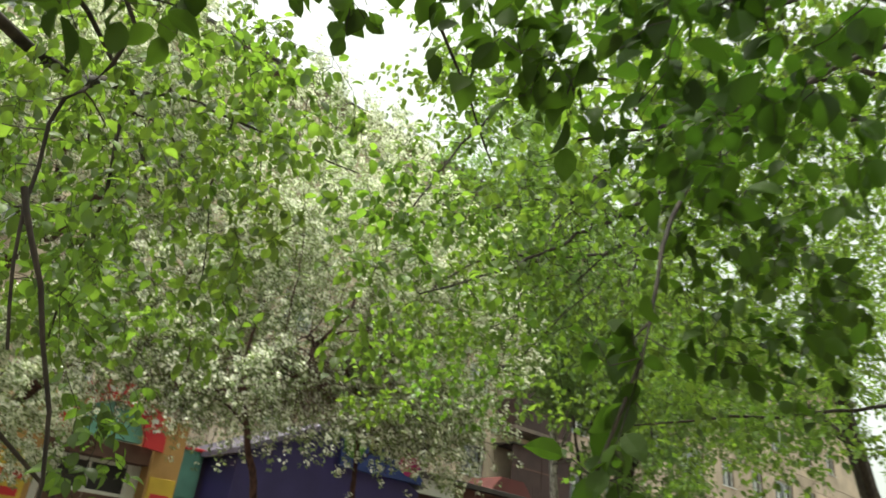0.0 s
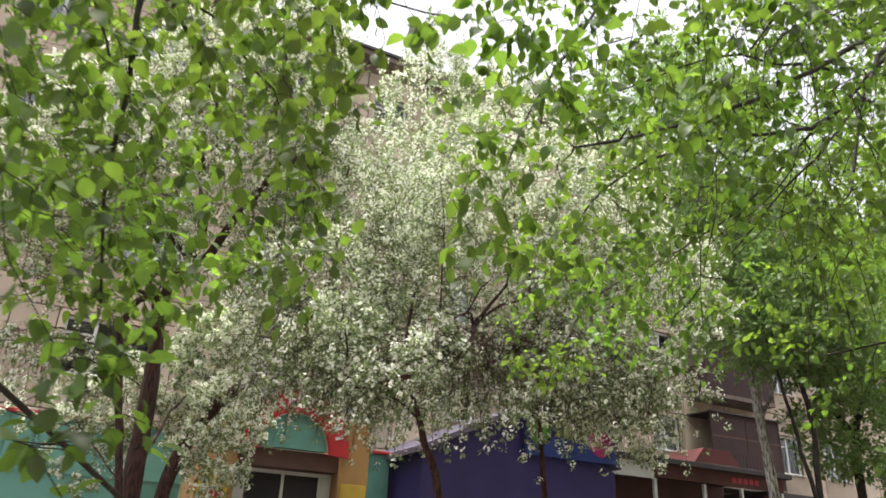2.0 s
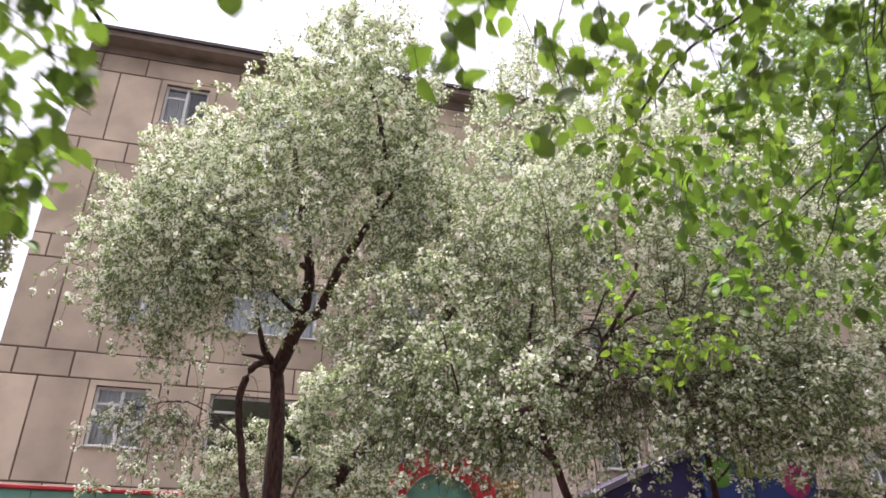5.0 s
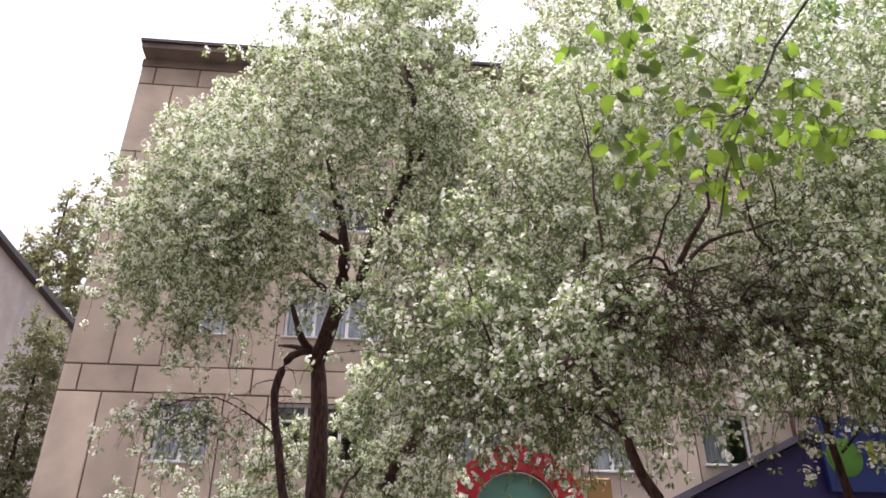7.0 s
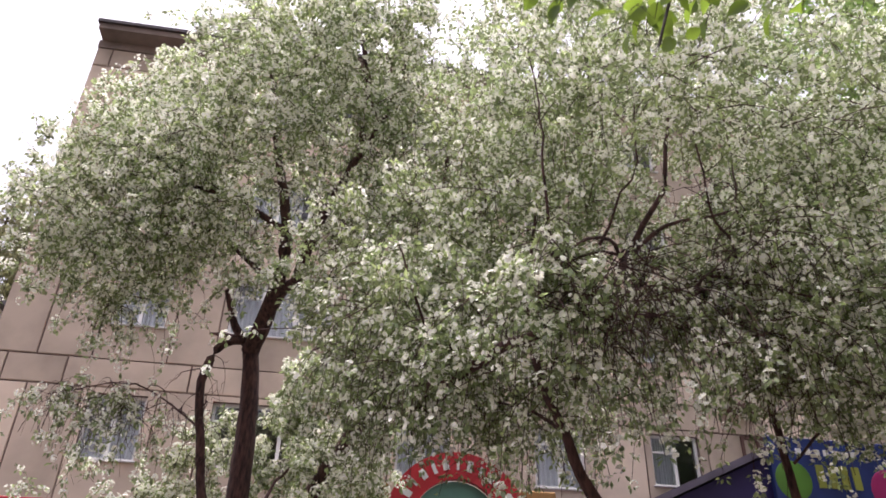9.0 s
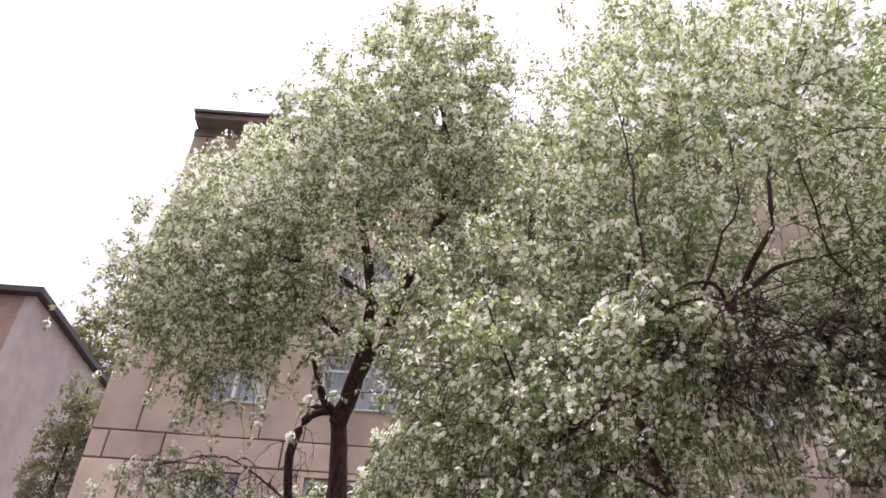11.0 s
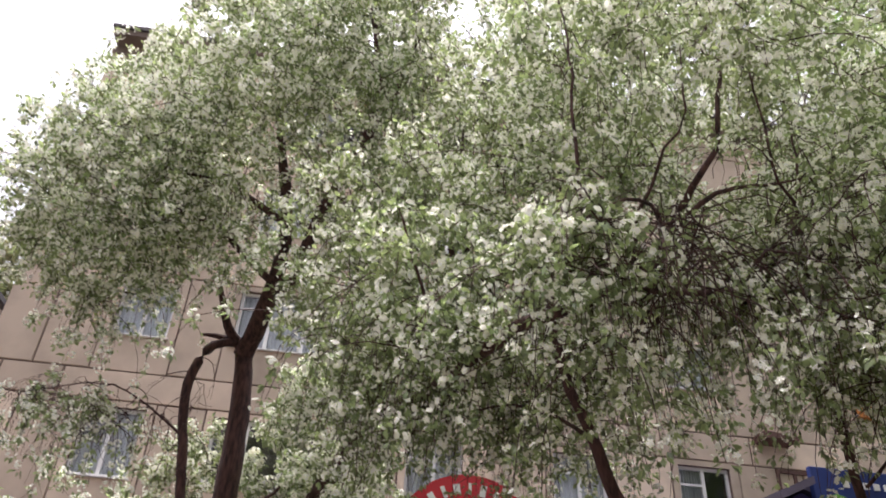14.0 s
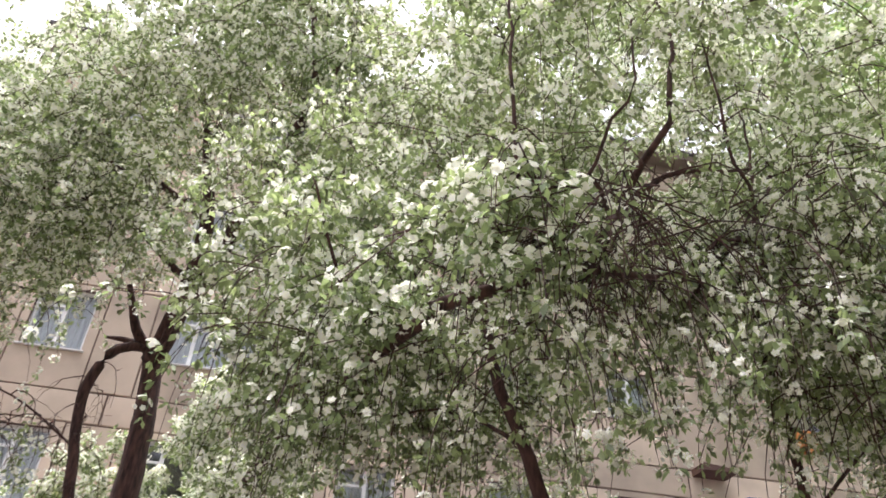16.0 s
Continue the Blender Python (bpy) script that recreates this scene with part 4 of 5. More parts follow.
# the middle one, leaning
flowering_tree(23, (6.83, -6.56, 0), [
    ([(6.83, -6.56, 0), (6.81, -6.56, 2.28), (7.01, -6.62, 3.2), (7.41, -6.97, 3.95), (7.89, -8.45, 4.25), (8.1, -10.1, 3.9)], 0.15, 0.06),
    ([(8.1, -10.1, 3.85), (8.1, -11.1, 3.48), (8.37, -11.8, 3.48), (8.7, -11.95, 3.6), (8.98, -12.02, 3.74), (9.2, -11.85, 4.05), (9.34, -11.63, 4.37)], 0.042, 0.03),
    ([(7.8, -8.6, 4.12), (7.95, -8.9, 4.6), (8.3, -9.0, 5.4), (8.4, -8.9, 6.8), (8.5, -8.9, 8.2)], 0.055, 0.012),
    ([(9.3, -11.68, 4.3), (9.44, -11.7, 4.44), (9.63, -11.8, 4.55), (9.89, -11.8, 4.64), (10.3, -11.7, 4.9)], 0.026, 0.007),
    ([(9.34, -11.63, 4.37), (9.41, -11.9, 4.54), (9.54, -12.05, 4.78), (9.55, -12.1, 5.05), (9.65, -12.1, 5.5), (9.6, -12.0, 6.2)], 0.026, 0.006),
    ([(9.3, -11.68, 4.3), (9.22, -11.75, 4.4), (9.01, -11.9, 4.32), (8.75, -12.05, 4.15), (8.59, -12.15, 3.96)], 0.018, 0.007),
    ([(8.62, -12.12, 4.0), (8.57, -12.2, 4.2), (8.54, -12.28, 4.6), (8.51, -12.3, 5.12), (8.5, -12.2, 5.8)], 0.012, 0.005),
    ([(9.06, -11.85, 4.33), (9.12, -11.95, 4.45), (9.19, -12.1, 4.64), (9.28, -12.2, 4.82), (9.3, -12.2, 5.4)], 0.013, 0.004),
    ([(8.1, -10.8, 3.6), (7.9, -11.3, 4.0), (7.7, -11.5, 4.3)], 0.018, 0.007),
    ([(8.3, -9.0, 5.4), (9.0, -9.2, 6.8), (9.5, -9.3, 8.2), (9.6, -9.3, 9.9)], 0.035, 0.007),
], [((8.4, -9.3, 5.3), (1.5, 1.4, 1.8), 3.0), ((7.8, -10.3, 4.7), (1.0, 1.1, 1.0), 2.0), ((7.9, -10.3, 3.95), (0.7, 0.8, 0.5), 0.8), ((7.9, -11.2, 4.1), (0.55, 0.5, 0.5), 0.9), ((8.9, -9.8, 4.6), (1.1, 1.0, 0.9), 1.6), ((8.6, -11.0, 5.3), (1.0, 1.0, 1.1), 1.0), ((9.6, -9.4, 3.9), (1.2, 0.8, 0.6), 0.7), ((8.5, -8.9, 7.2), (1.2, 1.2, 1.15), 1.8), ((9.3, -9.4, 6.6), (1.2, 1.1, 1.1), 1.2), ((9.6, -9.3, 8.9), (1.0, 1.0, 1.6), 2.2), ((8.55, -12.15, 3.7), (0.5, 0.35, 0.35), 0.5), ((8.1, -11.35, 3.55), (0.35, 0.35, 0.3), 0.45), ((7.1, -9.9, 4.9), (0.5, 0.6, 0.8), 1.0), ((9.2, -10.2, 6.0), (1.2, 1.0, 1.0), 1.0)],
    3500, "leaning blossoming apple tree with a long bent trunk", [((7.15, -10.2, 5.2), 0.4, 0.3), ((7.0, -9.6, 5.6), 0.4, 0.3), ((7.3, -10.6, 4.9), 0.3, 0.4)], lift=0.4, far=True, per=6, flower=0.58, size=0.058, shoots=220, hanging=[((8.2, -10.2, 4.0), (1.0, 1.4, 0.7), 1), ((9.3, -9.6, 4.2), (1.3, 1.0, 0.7), 0.8), ((8.6, -9.6, 5.6), (1.6, 1.4, 1.6), 2.0)], strands=800)

# the spreading one, with holes in its crown: centre, radius and how much of the leaf is left there
GAPS = [((9.0, -12.5, 3.75), 0.6, 0.18), ((9.3, -11.95, 4.3), 0.45, 0.2), ((8.8, -12.75, 3.35), 0.5, 0.25), ((9.35, -12.8, 3.6), 0.5, 0.2), ((9.7, -12.5, 4.2), 0.45, 0.3), ((11.9, -11.2, 7.4), 0.8, 0.08), ((12.2, -11.4, 6.9), 0.5, 0.1), ((10.5, -11.6, 3.05), 0.45, 0.4), ((9.73, -12.2, 4.68), 0.34, 0.15), ((10.49, -11.2, 5.79), 0.45, 0.15), ((11.26, -10.2, 6.9), 0.56, 0.15), ((11.87, -9.4, 7.79), 0.65, 0.15), ((9.5, -12.2, 4.75), 0.35, 0.25), ((9.85, -11.6, 5.15), 0.34, 0.15), ((10.3, -11.1, 5.75), 0.34, 0.2), ((10.95, -10.2, 6.8), 0.35, 0.2)]
flowering_tree(37, (9.75, -10.6, 0), [
    ([(9.75, -10.6, 0), (9.62, -10.65, 1.6), (9.4, -10.75, 2.6), (9.22, -10.78, 2.95), (9.06, -10.8, 3.32), (8.88, -10.85, 3.7), (8.8, -10.9, 4.3), (8.9, -10.9, 5.2)], 0.1, 0.012),
    ([(8.9, -12.0, 3.7), (9.4, -11.85, 3.8), (9.75, -11.7, 4.0), (10.0, -11.65, 4.2), (10.2, -11.7, 4.45), (10.3, -11.8, 4.75)], 0.022, 0.012),
    ([(10.2, -11.7, 4.45), (10.0, -12.0, 4.45), (9.87, -12.1, 4.5), (9.8, -12.2, 4.74), (9.74, -12.25, 5.13), (9.8, -12.1, 5.9)], 0.012, 0.004),
    ([(10.05, -11.65, 4.25), (10.4, -11.5, 5.0), (10.5, -11.5, 6.2)], 0.016, 0.005),
    ([(9.8, -11.55, 3.95), (9.89, -11.8, 4.2), (10.27, -11.9, 4.1), (10.6, -12.0, 4.0), (11.2, -11.9, 4.2)], 0.015, 0.005),
    ([(10.25, -11.75, 4.6), (10.7, -11.6, 5.2), (11.2, -11.3, 6.4)], 0.016, 0.005),
    ([(9.08, -10.8, 3.3), (8.95, -10.4, 3.55), (8.67, -10.3, 3.62), (8.3, -10.2, 3.6)], 0.018, 0.006),
], [((10.3, -11.4, 5.8), (2.1, 1.9, 2.0), 4.5), ((9.3, -11.9, 5.2), (1.2, 1.1, 1.2), 2.2), ((11.6, -11.6, 5.4), (1.2, 1.5, 1.4), 0.6), ((9.0, -11.2, 6.6), (1.1, 1.1, 1.0), 0.9), ((9.6, -12.1, 3.8), (1.3, 0.8, 0.6), 0.3), ((10.9, -11.7, 4.1), (1.4, 0.8, 0.8), 0.6), ((8.75, -12.3, 3.7), (0.6, 0.45, 0.5), 0.4), ((11.2, -11.3, 6.3), (1.2, 1.1, 0.6), 0.6)],
    3300, "spreading blossoming apple tree with drooping twigs", GAPS, lift=0.5, per=6, flower=0.75, size=0.054, hanging=[((9.7, -11.3, 3.7), (1.5, 1.0, 0.7), 2.2), ((10.2, -11.8, 4.1), (1.6, 0.8, 0.6), 2), ((9.1, -11.8, 3.9), (0.9, 0.7, 0.6), 1.6), ((10.4, -11.6, 5.4), (1.9, 1.5, 1.2), 1.8)], strands=700, bare=[((9.4, -11.8, 4.0), (0.9, 0.7, 0.7), 1.4), ((10.2, -11.9, 3.9), (1.2, 0.6, 0.6), 1)], bare_tips=70)


# a fourth one in front of the kiosk
flowering_tree(43, (11.4, -10.3, 0), [
    ([(11.4, -10.3, 0), (11.36, -10.33, 1.8), (11.2, -10.4, 3.2), (11.05, -10.6, 4.0), (11.3, -10.8, 5.0), (11.6, -11.0, 6.4)], 0.065, 0.016),
    ([(11.2, -10.4, 3.3), (11.8, -10.8, 4.0), (12.3, -11.0, 4.3), (12.7, -11.1, 4.2)], 0.015, 0.005),
    ([(11.1, -10.55, 3.9), (10.7, -11.2, 4.3), (10.4, -11.7, 4.3)], 0.03, 0.009),
    ([(11.3, -10.8, 4.9), (12.0, -10.6, 5.6), (12.4, -10.4, 6.2)], 0.03, 0.01),
    ([(11.4, -10.85, 5.4), (11.4, -10.3, 7.0), (11.1, -9.6, 9.2)], 0.025, 0.007),
], [((11.9, -11.3, 5.2), (1.35, 1.5, 1.6), 2.3), ((11.2, -11.4, 4.1), (1.4, 0.9, 0.7), 0.9), ((11.8, -10.9, 4.05), (1.1, 0.9, 0.6), 1.1), ((12.5, -11.0, 3.4), (0.25, 0.3, 0.5), 0.22), ((11.6, -10.8, 6.0), (1.2, 1.1, 0.75), 0.9), ((11.35, -9.6, 8.8), (1.25, 1.0, 1.5), 2.1)],
    2500, "blossoming apple tree with a slanting trunk before the kiosk", [((11.9, -11.2, 7.4), 0.8, 0.08), ((12.3, -11.2, 7.0), 0.6, 0.1), ((10.5, -11.6, 3.05), 0.5, 0.4), ((12.95, -11.1, 3.5), 0.42, 0.1), ((13.1, -10.5, 3.6), 0.4, 0.15), ((9.73, -12.2, 4.68), 0.34, 0.15), ((10.49, -11.2, 5.79), 0.45, 0.15), ((11.26, -10.2, 6.9), 0.56, 0.15), ((11.87, -9.4, 7.79), 0.65, 0.15)], far=True, per=7, flower=0.8, hanging=[((12.0, -11.2, 4.2), (1.4, 1.0, 0.7), 0.7), ((11.7, -11.0, 5.6), (1.4, 1.2, 1.2), 1.2)], strands=600)


def broad_leaf_tree(seed, at, limbs, clusters, tips, label, leaf_gap=0.05, leaf=LEAF_NEAR, size=0.058, bare=(), bare_tips=0):
    """A tree whose low branches hang over the path; its nearest leaves are pieces of their own."""
    root = thing("broadleaf_tree", label, "tree", "trees over the path", at=at)
    t = Tree(seed, limbs)
    t.grow(gather(t.g, in_crowns(t.g, clusters, tips, 0.2), 0.45), droop=0.3, thick=0.0026, above=2.0)
    p, w = t.spurs(leaf_gap, 0.008)
    if bare_tips:
        t.arch(bare, bare_tips)
    t.wood(root, BARK_NEAR)
    n = np.arange(len(p))
    near = n[(p[:, 2] < 3.1)]
    t.g.shuffle(near)
    single = near[:300]
    rest = np.setdiff1d(n, single)
    low, high = rest[p[rest, 2] < 3.5], rest[p[rest, 2] >= 3.5]
    leaves_on(t, p[low], w[low], 1, size, leaf, root, LEAF, LEAF_FACES, "round bright green leaves", spread=0.025, hang=0.7)
    leaves_on(t, p[high], w[high], 1, size, leaf, root, PLAIN, PLAIN_FACES, "round bright green leaves", spread=0.025, hang=0.7)
    me = mesh_of("leaf", np.array(LEAF) * size, LEAF_FACES, leaf)
    for i in single:
        out = t.g.normal(0, 1, 3) + 0.6 * w[i] - np.array([0, 0, 0.7])
        out /= np.linalg.norm(out)
        up = t.g.normal(0, 0.55, 3) + np.array([0, 0, 1.0])
        up -= (up @ out) * out
        up /= np.linalg.norm(up)
        one = new("leaf", me)
        one.parent = root
        m = Matrix(np.stack([out, np.cross(up, out), up], 1).tolist()).to_4x4() @ Matrix.Scale(float(t.g.uniform(0.7, 1.2)), 4)
        one.matrix_basis = Matrix.Translation(Vector((p[i] + out * 0.012).tolist()) - root.location) @ m
    return root


broad_leaf_tree(51, (2.7, -18.4, 0), [
    ([(2.7, -18.4, 0), (2.75, -18.35, 1.6), (2.9, -18.2, 2.8), (3.1, -18.0, 4.2), (3.4, -17.6, 6.0)], 0.14, 0.04),
    ([(2.9, -18.2, 2.6), (3.7, -17.9, 2.85), (4.4, -17.65, 2.95), (4.69, -17.5, 2.98), (4.85, -17.35, 3.03), (4.98, -17.2, 3.14), (5.12, -17.1, 3.19)], 0.03, 0.017),
    ([(5.12, -17.1, 3.19), (5.31, -17.15, 3.25), (5.43, -17.15, 3.25), (5.62, -17.2, 3.22), (5.8, -17.3, 3.19), (5.99, -17.4, 3.14)], 0.008, 0.003),
    ([(5.1, -17.1, 3.17), (5.1, -17.12, 2.97), (5.13, -17.12, 2.7), (5.15, -16.94, 2.5), (5.19, -16.75, 2.25)], 0.011, 0.004),
    ([(5.62, -17.2, 3.22), (5.66, -17.2, 3.02), (5.68, -17.2, 2.8)], 0.004, 0.002),
    ([(5.1, -17.05, 3.17), (5.17, -17.0, 3.14), (5.32, -17.0, 3.11), (5.48, -16.95, 3.01), (5.6, -16.9, 2.9), (5.66, -16.85, 2.5)], 0.006, 0.002),
    ([(4.93, -17.25, 3.08), (5.01, -17.1, 2.92), (5.07, -17.1, 2.8)], 0.006, 0.003),
    ([(2.9, -18.15, 3.0), (3.8, -18.1, 3.2), (4.5, -18.0, 3.12), (4.84, -17.95, 2.91), (4.81, -17.9, 2.69), (4.78, -17.88, 2.57), (4.79, -17.87, 2.33), (4.82, -17.87, 2.16), (4.88, -17.87, 1.95)], 0.012, 0.004),
    ([(4.79, -17.87, 2.33), (4.83, -17.87, 2.21), (4.91, -17.85, 1.99), (5.0, -17.85, 1.7), (5.02, -17.85, 1.35)], 0.009, 0.004),
    ([(2.8, -18.3, 2.1), (3.8, -17.6, 2.28), (4.6, -17.15, 2.06), (5.03, -17.0, 1.9), (5.33, -16.98, 1.71), (5.6, -16.95, 1.5)], 0.018, 0.006),
    ([(3.0, -18.1, 3.4), (4.0, -17.2, 3.9), (5.0, -16.7, 3.5), (5.5, -16.3, 3.2)], 0.03, 0.006),
    ([(3.1, -18.0, 4.0), (4.3, -18.0, 4.6), (5.6, -17.6, 4.5)], 0.03, 0.006),
    ([(3.1, -18.0, 3.7), (4.4, -18.3, 3.8), (5.6, -18.2, 3.4), (6.4, -17.8, 3.2)], 0.024, 0.004),
], [((5.0, -17.0, 2.85), (0.55, 0.6, 0.45), 2.2), ((5.2, -17.65, 1.92), (0.14, 0.12, 0.3), 0.35), ((5.25, -16.75, 2.47), (0.38, 0.45, 0.28), 1.4), ((5.62, -17.1, 2.42), (0.16, 0.3, 0.2), 0.5), ((5.5, -17.5, 2.6), (0.2, 0.3, 0.25), 0.5), ((5.3, -17.75, 2.95), (0.4, 0.4, 0.25), 0.9), ((4.85, -17.5, 2.55), (0.35, 0.45, 0.45), 1.1), ((4.6, -16.9, 3.7), (0.9, 0.9, 0.5), 1.9), ((5.55, -17.2, 3.1), (0.3, 0.35, 0.25), 0.5), ((5.5, -17.1, 3.6), (0.26, 0.3, 0.3), 0.9), ((5.72, -17.1, 2.5), (0.12, 0.15, 0.16), 0.14), ((4.0, -16.8, 3.3), (0.9, 0.8, 0.8), 2.4), ((5.0, -18.3, 3.6), (0.9, 0.4, 0.3), 0.5), ((3.6, -17.5, 5.0), (1.4, 1.2, 1.2), 0.5)],
    2700, "broad-leaved tree with low hanging branches, green leaves", 0.03, LEAF_NEAR, 0.047)

broad_leaf_tree(67, (10.9, -19.5, 0), [
    ([(10.9, -19.5, 0), (10.9, -19.45, 1.7), (10.9, -19.3, 3.4), (10.8, -18.9, 5.0), (10.6, -18.4, 7.0)], 0.16, 0.05),
    ([(10.75, -18.7, 5.6), (10.6, -17.8, 6.3), (10.1, -17.2, 5.9), (9.47, -17.1, 5.07), (8.73, -17.1, 4.2), (8.47, -17.1, 3.74), (8.29, -17.1, 3.35)], 0.045, 0.007),
    ([(9.47, -17.1, 5.07), (8.8, -17.15, 4.5), (8.11, -17.2, 3.94), (7.28, -17.35, 3.32), (6.66, -17.5, 2.91), (6.16, -17.7, 2.58)], 0.022, 0.004),
    ([(9.47, -17.1, 5.07), (8.84, -17.1, 4.97), (8.63, -17.0, 5.11), (8.22, -17.0, 5.17), (7.4, -17.0, 4.6), (6.9, -17.0, 3.86), (6.59, -17.1, 3.42), (6.44, -17.1, 3.13), (6.26, -17.2, 2.78)], 0.022, 0.003),
    ([(8.73, -17.1, 4.2), (8.05, -17.15, 3.5), (7.62, -17.2, 3.09), (7.28, -17.2, 2.74)], 0.01, 0.003),
    ([(8.45, -17.1, 4.1), (7.84, -17.1, 3.95), (7.43, -17.1, 3.8), (6.96, -17.0, 3.49)], 0.011, 0.003),
    ([(9.47, -17.1, 5.0), (8.81, -16.8, 4.17), (8.23, -16.8, 3.79), (7.77, -16.8, 3.61), (7.57, -16.5, 3.57), (7.29, -16.5, 3.33), (7.04, -16.5, 3.02)], 0.02, 0.004),
    ([(8.6, -16.8, 4.0), (8.6, -16.3, 3.75), (8.4, -15.7, 3.5), (8.12, -15.3, 3.24), (7.98, -15.25, 3.0), (7.86, -15.25, 2.78), (7.77, -15.25, 2.55)], 0.009, 0.0028),
    ([(10.8, -19.0, 4.8), (10.0, -18.5, 5.5), (8.98, -18.3, 5.24), (8.24, -18.3, 4.54), (7.68, -18.3, 3.98), (7.2, -18.2, 3.5)], 0.034, 0.008),
    ([(10.7, -18.7, 5.6), (10.6, -16.8, 6.2), (10.2, -15.6, 6.2)], 0.032, 0.008),
    ([(10.8, -19.2, 3.2), (9.6, -17.6, 2.9), (8.6, -16.6, 2.7)], 0.024, 0.005),
    ([(9.0, -18.3, 5.2), (8.3, -17.9, 5.4), (7.6, -17.7, 5.0), (7.2, -17.6, 4.4)], 0.016, 0.005),
    ([(8.24, -18.3, 4.5), (7.7, -17.9, 4.1), (7.2, -17.7, 3.6), (6.9, -17.7, 3.2)], 0.014, 0.004),
], [((6.0, -17.5, 2.42), (0.14, 0.13, 0.2), 0.3), ((6.25, -17.8, 2.8), (0.35, 0.25, 0.25), 0.6), ((5.85, -17.7, 2.95), (0.3, 0.25, 0.2), 0.3), ((6.15, -17.35, 2.85), (0.25, 0.25, 0.18), 0.35), ((6.95, -16.8, 4.6), (0.32, 0.35, 0.38), 1.3), ((6.42, -17.13, 2.52), (0.2, 0.16, 0.2), 0.35), ((7.15, -16.45, 2.95), (0.35, 0.4, 0.25), 0.9), ((7.8, -16.2, 2.9), (0.45, 0.35, 0.35), 1.2), ((7.25, -17.2, 3.3), (0.75, 0.8, 0.6), 3.6), ((8.5, -17.0, 3.7), (1.2, 1.2, 1.1), 4.2), ((7.78, -15.25, 2.82), (0.24, 0.18, 0.18), 0.4), ((8.12, -15.2, 2.93), (0.14, 0.15, 0.24), 0.2), ((7.55, -15.3, 3.1), (0.13, 0.12, 0.16), 0.18), ((6.9, -17.1, 4.3), (0.7, 0.6, 0.7), 1.2), ((7.4, -17.6, 4.3), (1.1, 0.8, 0.6), 1.6), ((9.7, -17.0, 3.2), (1.2, 1.2, 1.1), 4.0), ((10.0, -16.5, 5.2), (1.6, 1.5, 1.6), 4.5), ((8.4, -17.9, 2.9), (0.9, 0.6, 0.6), 1.4), ((9.4, -17.9, 5.2), (1.6, 0.9, 1.6), 7.0), ((7.9, -18.3, 4.6), (1.3, 0.6, 1.0), 4.5), ((7.6, -17.4, 5.3), (1.0, 0.7, 0.8), 2.5), ((11.4, -17.0, 5.0), (1.2, 1.2, 2.2), 4.0), ((6.5, -18.3, 3.2), (0.7, 0.4, 0.4), 0.9)],
    6800, "broad-leaved tree with branches spread over the path", 0.031, LEAF_MID, 0.05, [((7.6, -17.3, 3.6), (0.9, 0.7, 0.7), 1), ((8.6, -17.2, 4.3), (1.0, 0.7, 1.0), 1.5)], 110)


# low leaves coloured as shaded; the crown round z 6 is unseen, added for shade
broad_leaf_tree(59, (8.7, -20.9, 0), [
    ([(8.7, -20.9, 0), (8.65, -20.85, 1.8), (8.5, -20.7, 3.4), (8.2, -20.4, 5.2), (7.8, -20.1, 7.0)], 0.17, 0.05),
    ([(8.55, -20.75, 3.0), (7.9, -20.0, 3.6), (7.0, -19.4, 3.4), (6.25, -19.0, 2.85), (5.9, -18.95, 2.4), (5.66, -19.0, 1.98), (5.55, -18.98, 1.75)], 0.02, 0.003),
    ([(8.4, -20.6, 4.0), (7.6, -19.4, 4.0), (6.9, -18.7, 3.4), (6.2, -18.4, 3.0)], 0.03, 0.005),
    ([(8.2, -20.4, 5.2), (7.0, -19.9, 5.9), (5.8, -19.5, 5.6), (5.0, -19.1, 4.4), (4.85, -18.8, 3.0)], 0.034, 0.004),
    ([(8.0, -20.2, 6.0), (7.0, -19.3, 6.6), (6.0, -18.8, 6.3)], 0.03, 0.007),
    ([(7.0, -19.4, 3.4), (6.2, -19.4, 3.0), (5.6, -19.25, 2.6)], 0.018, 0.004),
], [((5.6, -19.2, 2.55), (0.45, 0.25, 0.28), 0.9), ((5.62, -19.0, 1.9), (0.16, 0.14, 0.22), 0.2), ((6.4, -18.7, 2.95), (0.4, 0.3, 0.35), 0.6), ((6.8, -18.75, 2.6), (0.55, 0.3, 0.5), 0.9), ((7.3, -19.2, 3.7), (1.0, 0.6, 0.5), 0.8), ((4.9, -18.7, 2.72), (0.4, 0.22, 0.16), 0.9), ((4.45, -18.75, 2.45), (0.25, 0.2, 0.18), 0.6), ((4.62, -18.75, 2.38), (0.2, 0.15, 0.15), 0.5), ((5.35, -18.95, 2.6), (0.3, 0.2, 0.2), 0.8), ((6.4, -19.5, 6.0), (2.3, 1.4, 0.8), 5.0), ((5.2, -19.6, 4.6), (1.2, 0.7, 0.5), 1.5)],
    2100, "broad-leaved tree with large low leaves in a shaded tone, unseen canopy above", 0.04, LEAF_SHADED, 0.066)


def plain_tree(name, seed, at, limbs, crowns, tips, gap, size, bark, leaf, label, droop, per=5, group=""):
    root = thing(name, label, "tree", group, at=at)
    t = Tree(seed, limbs)
    t.grow(in_crowns(t.g, crowns, tips), droop=droop, step=0.3, thick=0.005, above=1.8)
    t.wood(root, bark)
    p, w = t.spurs(gap, 0.03)
    leaves_on(t, p, w, per, size, leaf, root, SMALL, SMALL_FACES, spread=0.08)
    return root


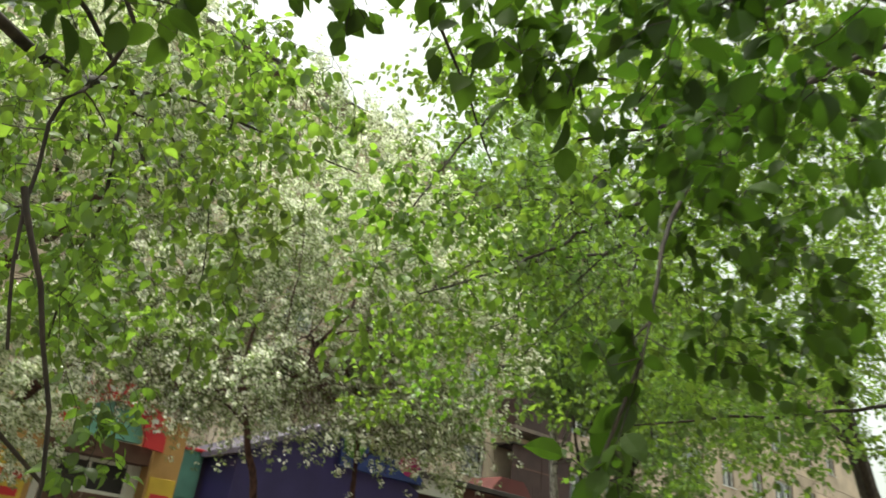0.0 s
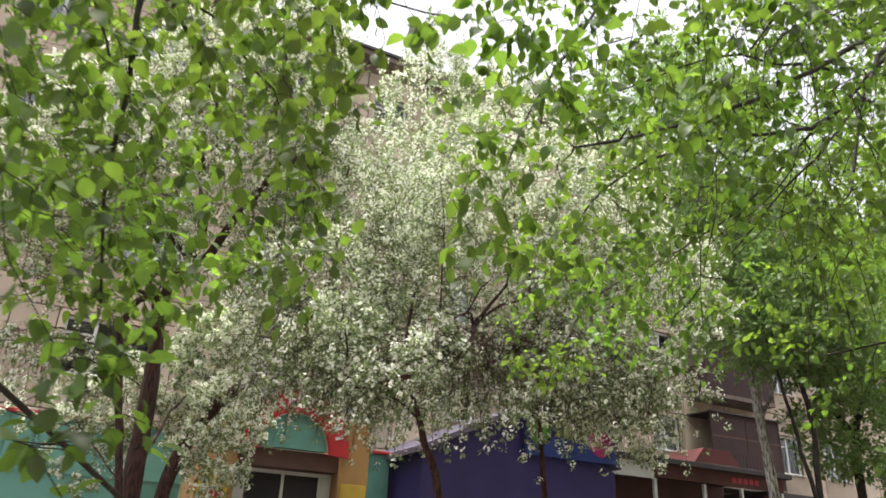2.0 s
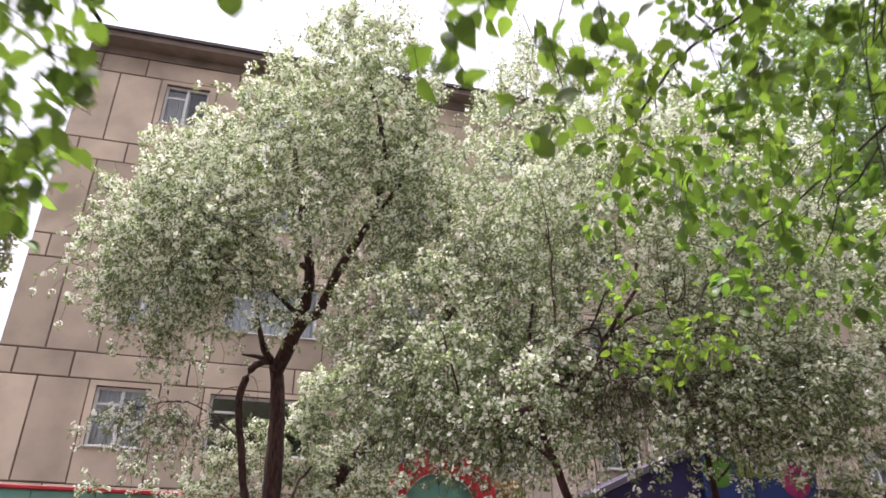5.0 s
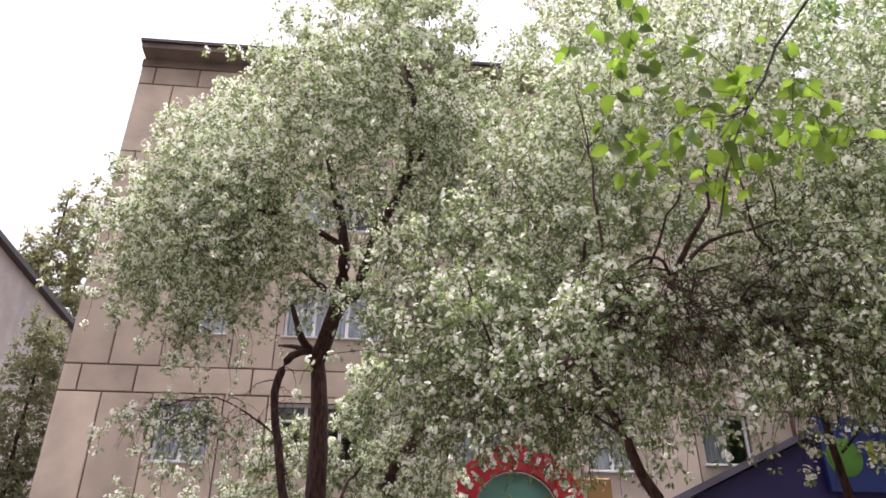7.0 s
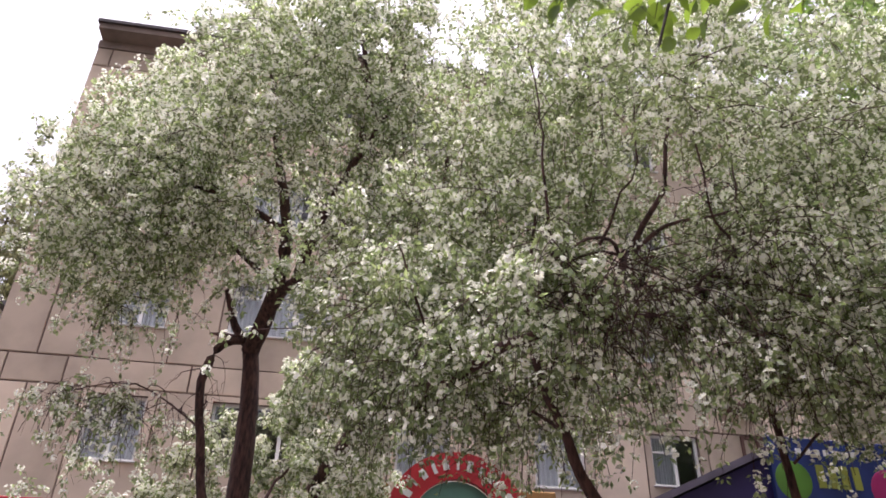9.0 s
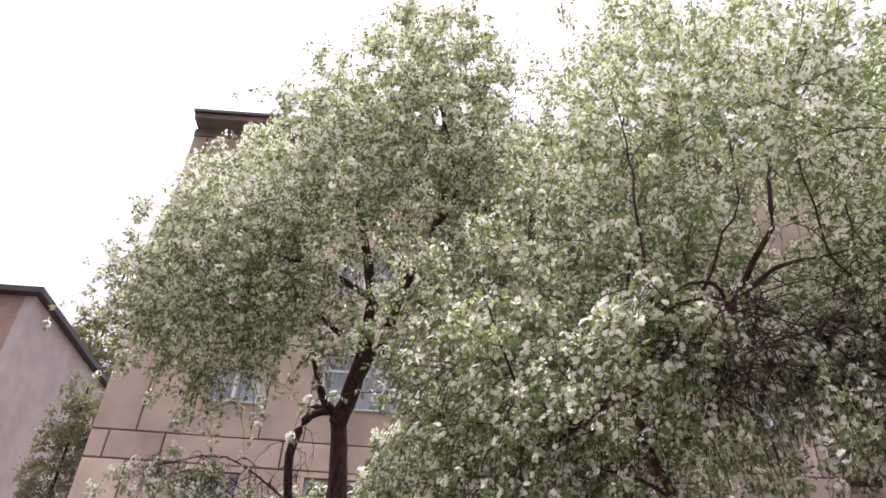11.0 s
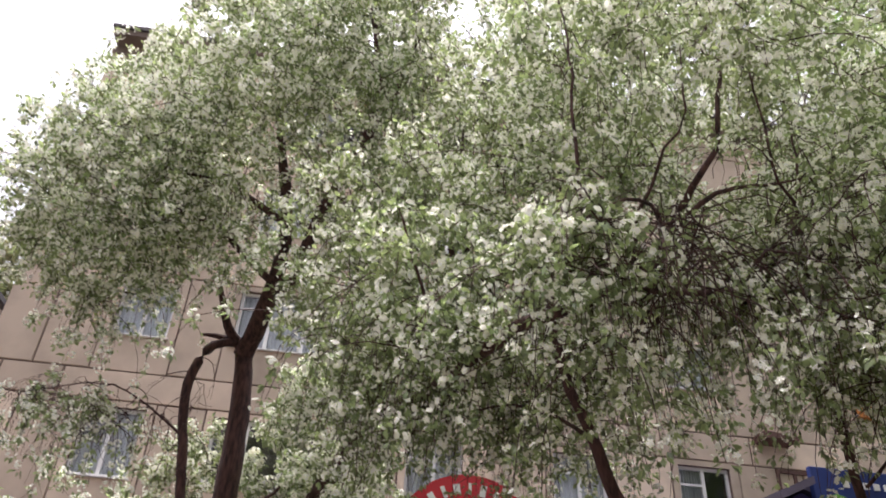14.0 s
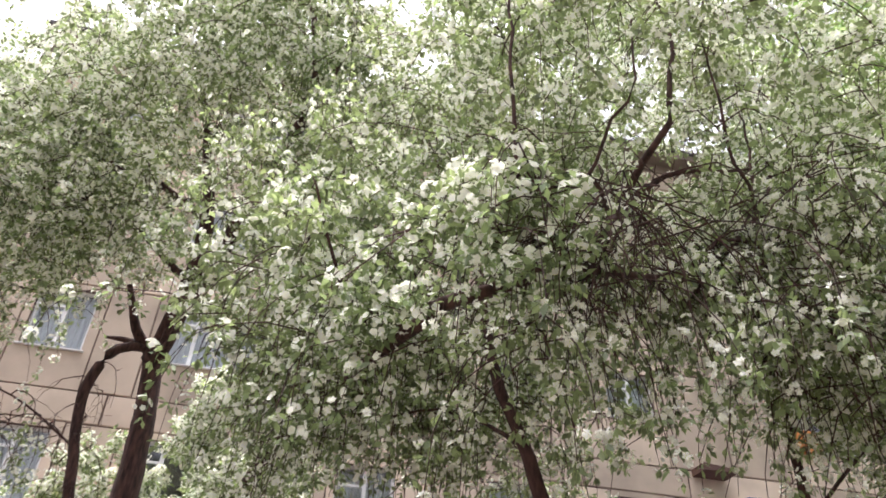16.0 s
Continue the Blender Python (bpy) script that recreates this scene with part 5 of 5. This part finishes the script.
plain_tree("birch_tree", 71, (19.4, -7.4, 0), [
    ([(19.4, -7.4, 0), (19.3, -7.4, 4), (19.0, -7.3, 8), (18.8, -7.2, 12), (18.6, -7.2, 15)], 0.15, 0.03),
    ([(19.2, -7.4, 5), (20.5, -7.8, 7.5), (21.2, -8.2, 9)], 0.05, 0.012),
    ([(19.0, -7.3, 8), (17.8, -8.0, 10), (17.0, -8.4, 11.5)], 0.05, 0.012),
    ([(18.9, -7.3, 10), (19.8, -6.6, 12), (20.4, -6.2, 13)], 0.04, 0.012),
], [((19.0, -7.6, 10.2), (2.8, 2.6, 4.0), 3.4), ((18.6, -7.3, 13), (1.8, 1.8, 2.6), 1.5), ((16.2, -8.0, 11.5), (2.2, 2.0, 2.8), 2)], 1500, 0.09, 0.13, BIRCH, LEAF_BIRCH, "white-barked birch with thin drooping green foliage", 0.5)
plain_tree("maple_tree", 73, (21.4, -8.0, 0), [
    ([(21.4, -8.0, 0), (21.45, -8.0, 2.6), (21.5, -8.05, 5.0), (22.4, -8.2, 6.6), (22.8, -8.3, 8.6)], 0.15, 0.045),
    ([(21.5, -8.05, 4.9), (20.6, -8.0, 6.0), (20.0, -8.0, 7.6)], 0.08, 0.025),
    ([(22.0, -8.15, 5.9), (23.4, -8.4, 7.2), (24.2, -8.6, 8.4)], 0.05, 0.02),
], [((21.6, -8.3, 8.0), (3.2, 2.0, 2.4), 4), ((24.2, -8.6, 8.0), (2.4, 1.8, 2.2), 2.4), ((19.8, -8.0, 7.6), (1.6, 1.4, 1.6), 1.2), ((21.6, -8.5, 5.0), (2.3, 1.4, 1.3), 1.6)], 2800, 0.09, 0.13, BARK_NEAR, LEAF_BIRCH, "green leafy tree with a forked dark trunk", 0.3)
plain_tree("slender_tree", 77, (18.75, -9.0, 0), [
    ([(18.75, -9.0, 0), (18.7, -9.0, 3.4), (18.78, -9.0, 4.6), (18.57, -9.0, 5.9), (18.2, -9.1, 8.0)], 0.1, 0.03),
    ([(18.7, -9.0, 2.8), (18.2, -9.1, 4.4), (17.7, -9.2, 5.6), (17.2, -9.3, 7.4)], 0.05, 0.018),
], [((18.2, -9.2, 7.8), (2.0, 1.6, 2.2), 3), ((17.2, -9.4, 7.0), (1.4, 1.3, 1.4), 1.4), ((19.2, -9.6, 6.4), (1.3, 1.0, 1.0), 1.2)], 1700, 0.09, 0.12, BARK_NEAR, LEAF_BIRCH, "slender dark-stemmed tree with hanging green foliage", 0.45)
plain_tree("leafy_tree", 91, (15.6, -16.2, 0), [
    ([(15.6, -16.2, 0), (15.6, -16.1, 2.5), (15.4, -15.8, 5), (15.2, -15.5, 8)], 0.2, 0.05),
    ([(15.6, -16.0, 3), (14.0, -16.2, 5), (12.8, -16.2, 6.5)], 0.07, 0.02),
    ([(15.5, -15.9, 4), (14.4, -14.6, 5.5), (13.6, -13.8, 6.5)], 0.07, 0.02),
], [((14.8, -15.6, 6.8), (3.2, 2.6, 3.0), 3), ((13.2, -15.6, 5.2), (1.5, 1.6, 1.3), 1.2)], 1600, 0.07, 0.085, BARK_NEAR, LEAF_MID, "dense green leafy tree beside the path", 0.2, per=4)
plain_tree("poplar_tree", 79, (-11.4, 22.0, 0), [
    ([(-11.4, 22, 0), (-11.4, 22, 9), (-11.4, 22, 18), (-11.4, 22, 26)], 0.3, 0.05),
    ([(-11.4, 22, 6), (-12.4, 22, 11), (-12.7, 22, 17)], 0.1, 0.03),
    ([(-11.4, 22, 7), (-10.3, 22, 12), (-10.0, 22, 18)], 0.1, 0.03),
], [((-10.6, 22, 16.5), (1.8, 1.7, 10), 3), ((-12.6, 22, 16), (1.7, 1.5, 7.5), 2.0), ((-9.4, 22, 17.5), (1.3, 1.3, 8.0), 1.6)], 2300, 0.12, 0.27, BARK_NEAR, LEAF_POPLAR, "tall narrow poplar with thin spring foliage", 0.0)
plain_tree("small_tree", 83, (-2.7, 5.0, 0), [
    ([(-2.7, 5.0, 0), (-2.7, 5.0, 3), (-2.8, 5.0, 7), (-2.8, 5.0, 10.8)], 0.12, 0.03),
    ([(-2.7, 5.0, 3.4), (-2.1, 5.1, 5.4), (-1.9, 5.2, 7.0)], 0.05, 0.015),
], [((-2.8, 5.0, 8.0), (0.95, 0.9, 3.2), 1.6), ((-2.0, 5.2, 5.6), (0.8, 0.8, 2.2), 1)], 1100, 0.07, 0.13, BARK_NEAR, LEAF_SHRUB, "slender tree beside the pale end wall", 0.05)

# ---- the blocks of the front, each a piece ----


def facing(x0, x1, z0, z1):
    """A block face with chamfered edges, standing proud of the joints."""
    g, c = 0.018, 0.014
    x0, x1, z0, z1 = x0 + g, x1 - g, z0 + g, z1 - g
    v = [(x0, 0.034, z0), (x1, 0.034, z0), (x1, 0.034, z1), (x0, 0.034, z1)]
    v += [(x0, c, z0), (x1, c, z0), (x1, c, z1), (x0, c, z1)]
    v += [(x0 + c, 0, z0 + c), (x1 - c, 0, z0 + c), (x1 - c, 0, z1 - c), (x0 + c, 0, z1 - c)]
    f = [(8, 9, 10, 11)]
    for i in range(4):
        j = (i + 1) % 4
        f += [(i, j, 4 + j, 4 + i), (4 + i, 4 + j, 8 + j, 8 + i)]
    return mesh_of("block", v, f, BEIGE)


for x0, x1, z0, z1 in RECTS:
    part("block", facing(x0, x1, z0, z1), BEIGE, house)
for c, d, z0, z1, a, b, s0, s1 in WINDOW_BLOCKS:
    g = 0.012
    part("window_block", plate([c + g, a, b, d - g], [z0 + g, s0, s1, z1 - g], lambda i, j: i == 1 and j == 1, 0.0, 0.034), BEIGE, house)
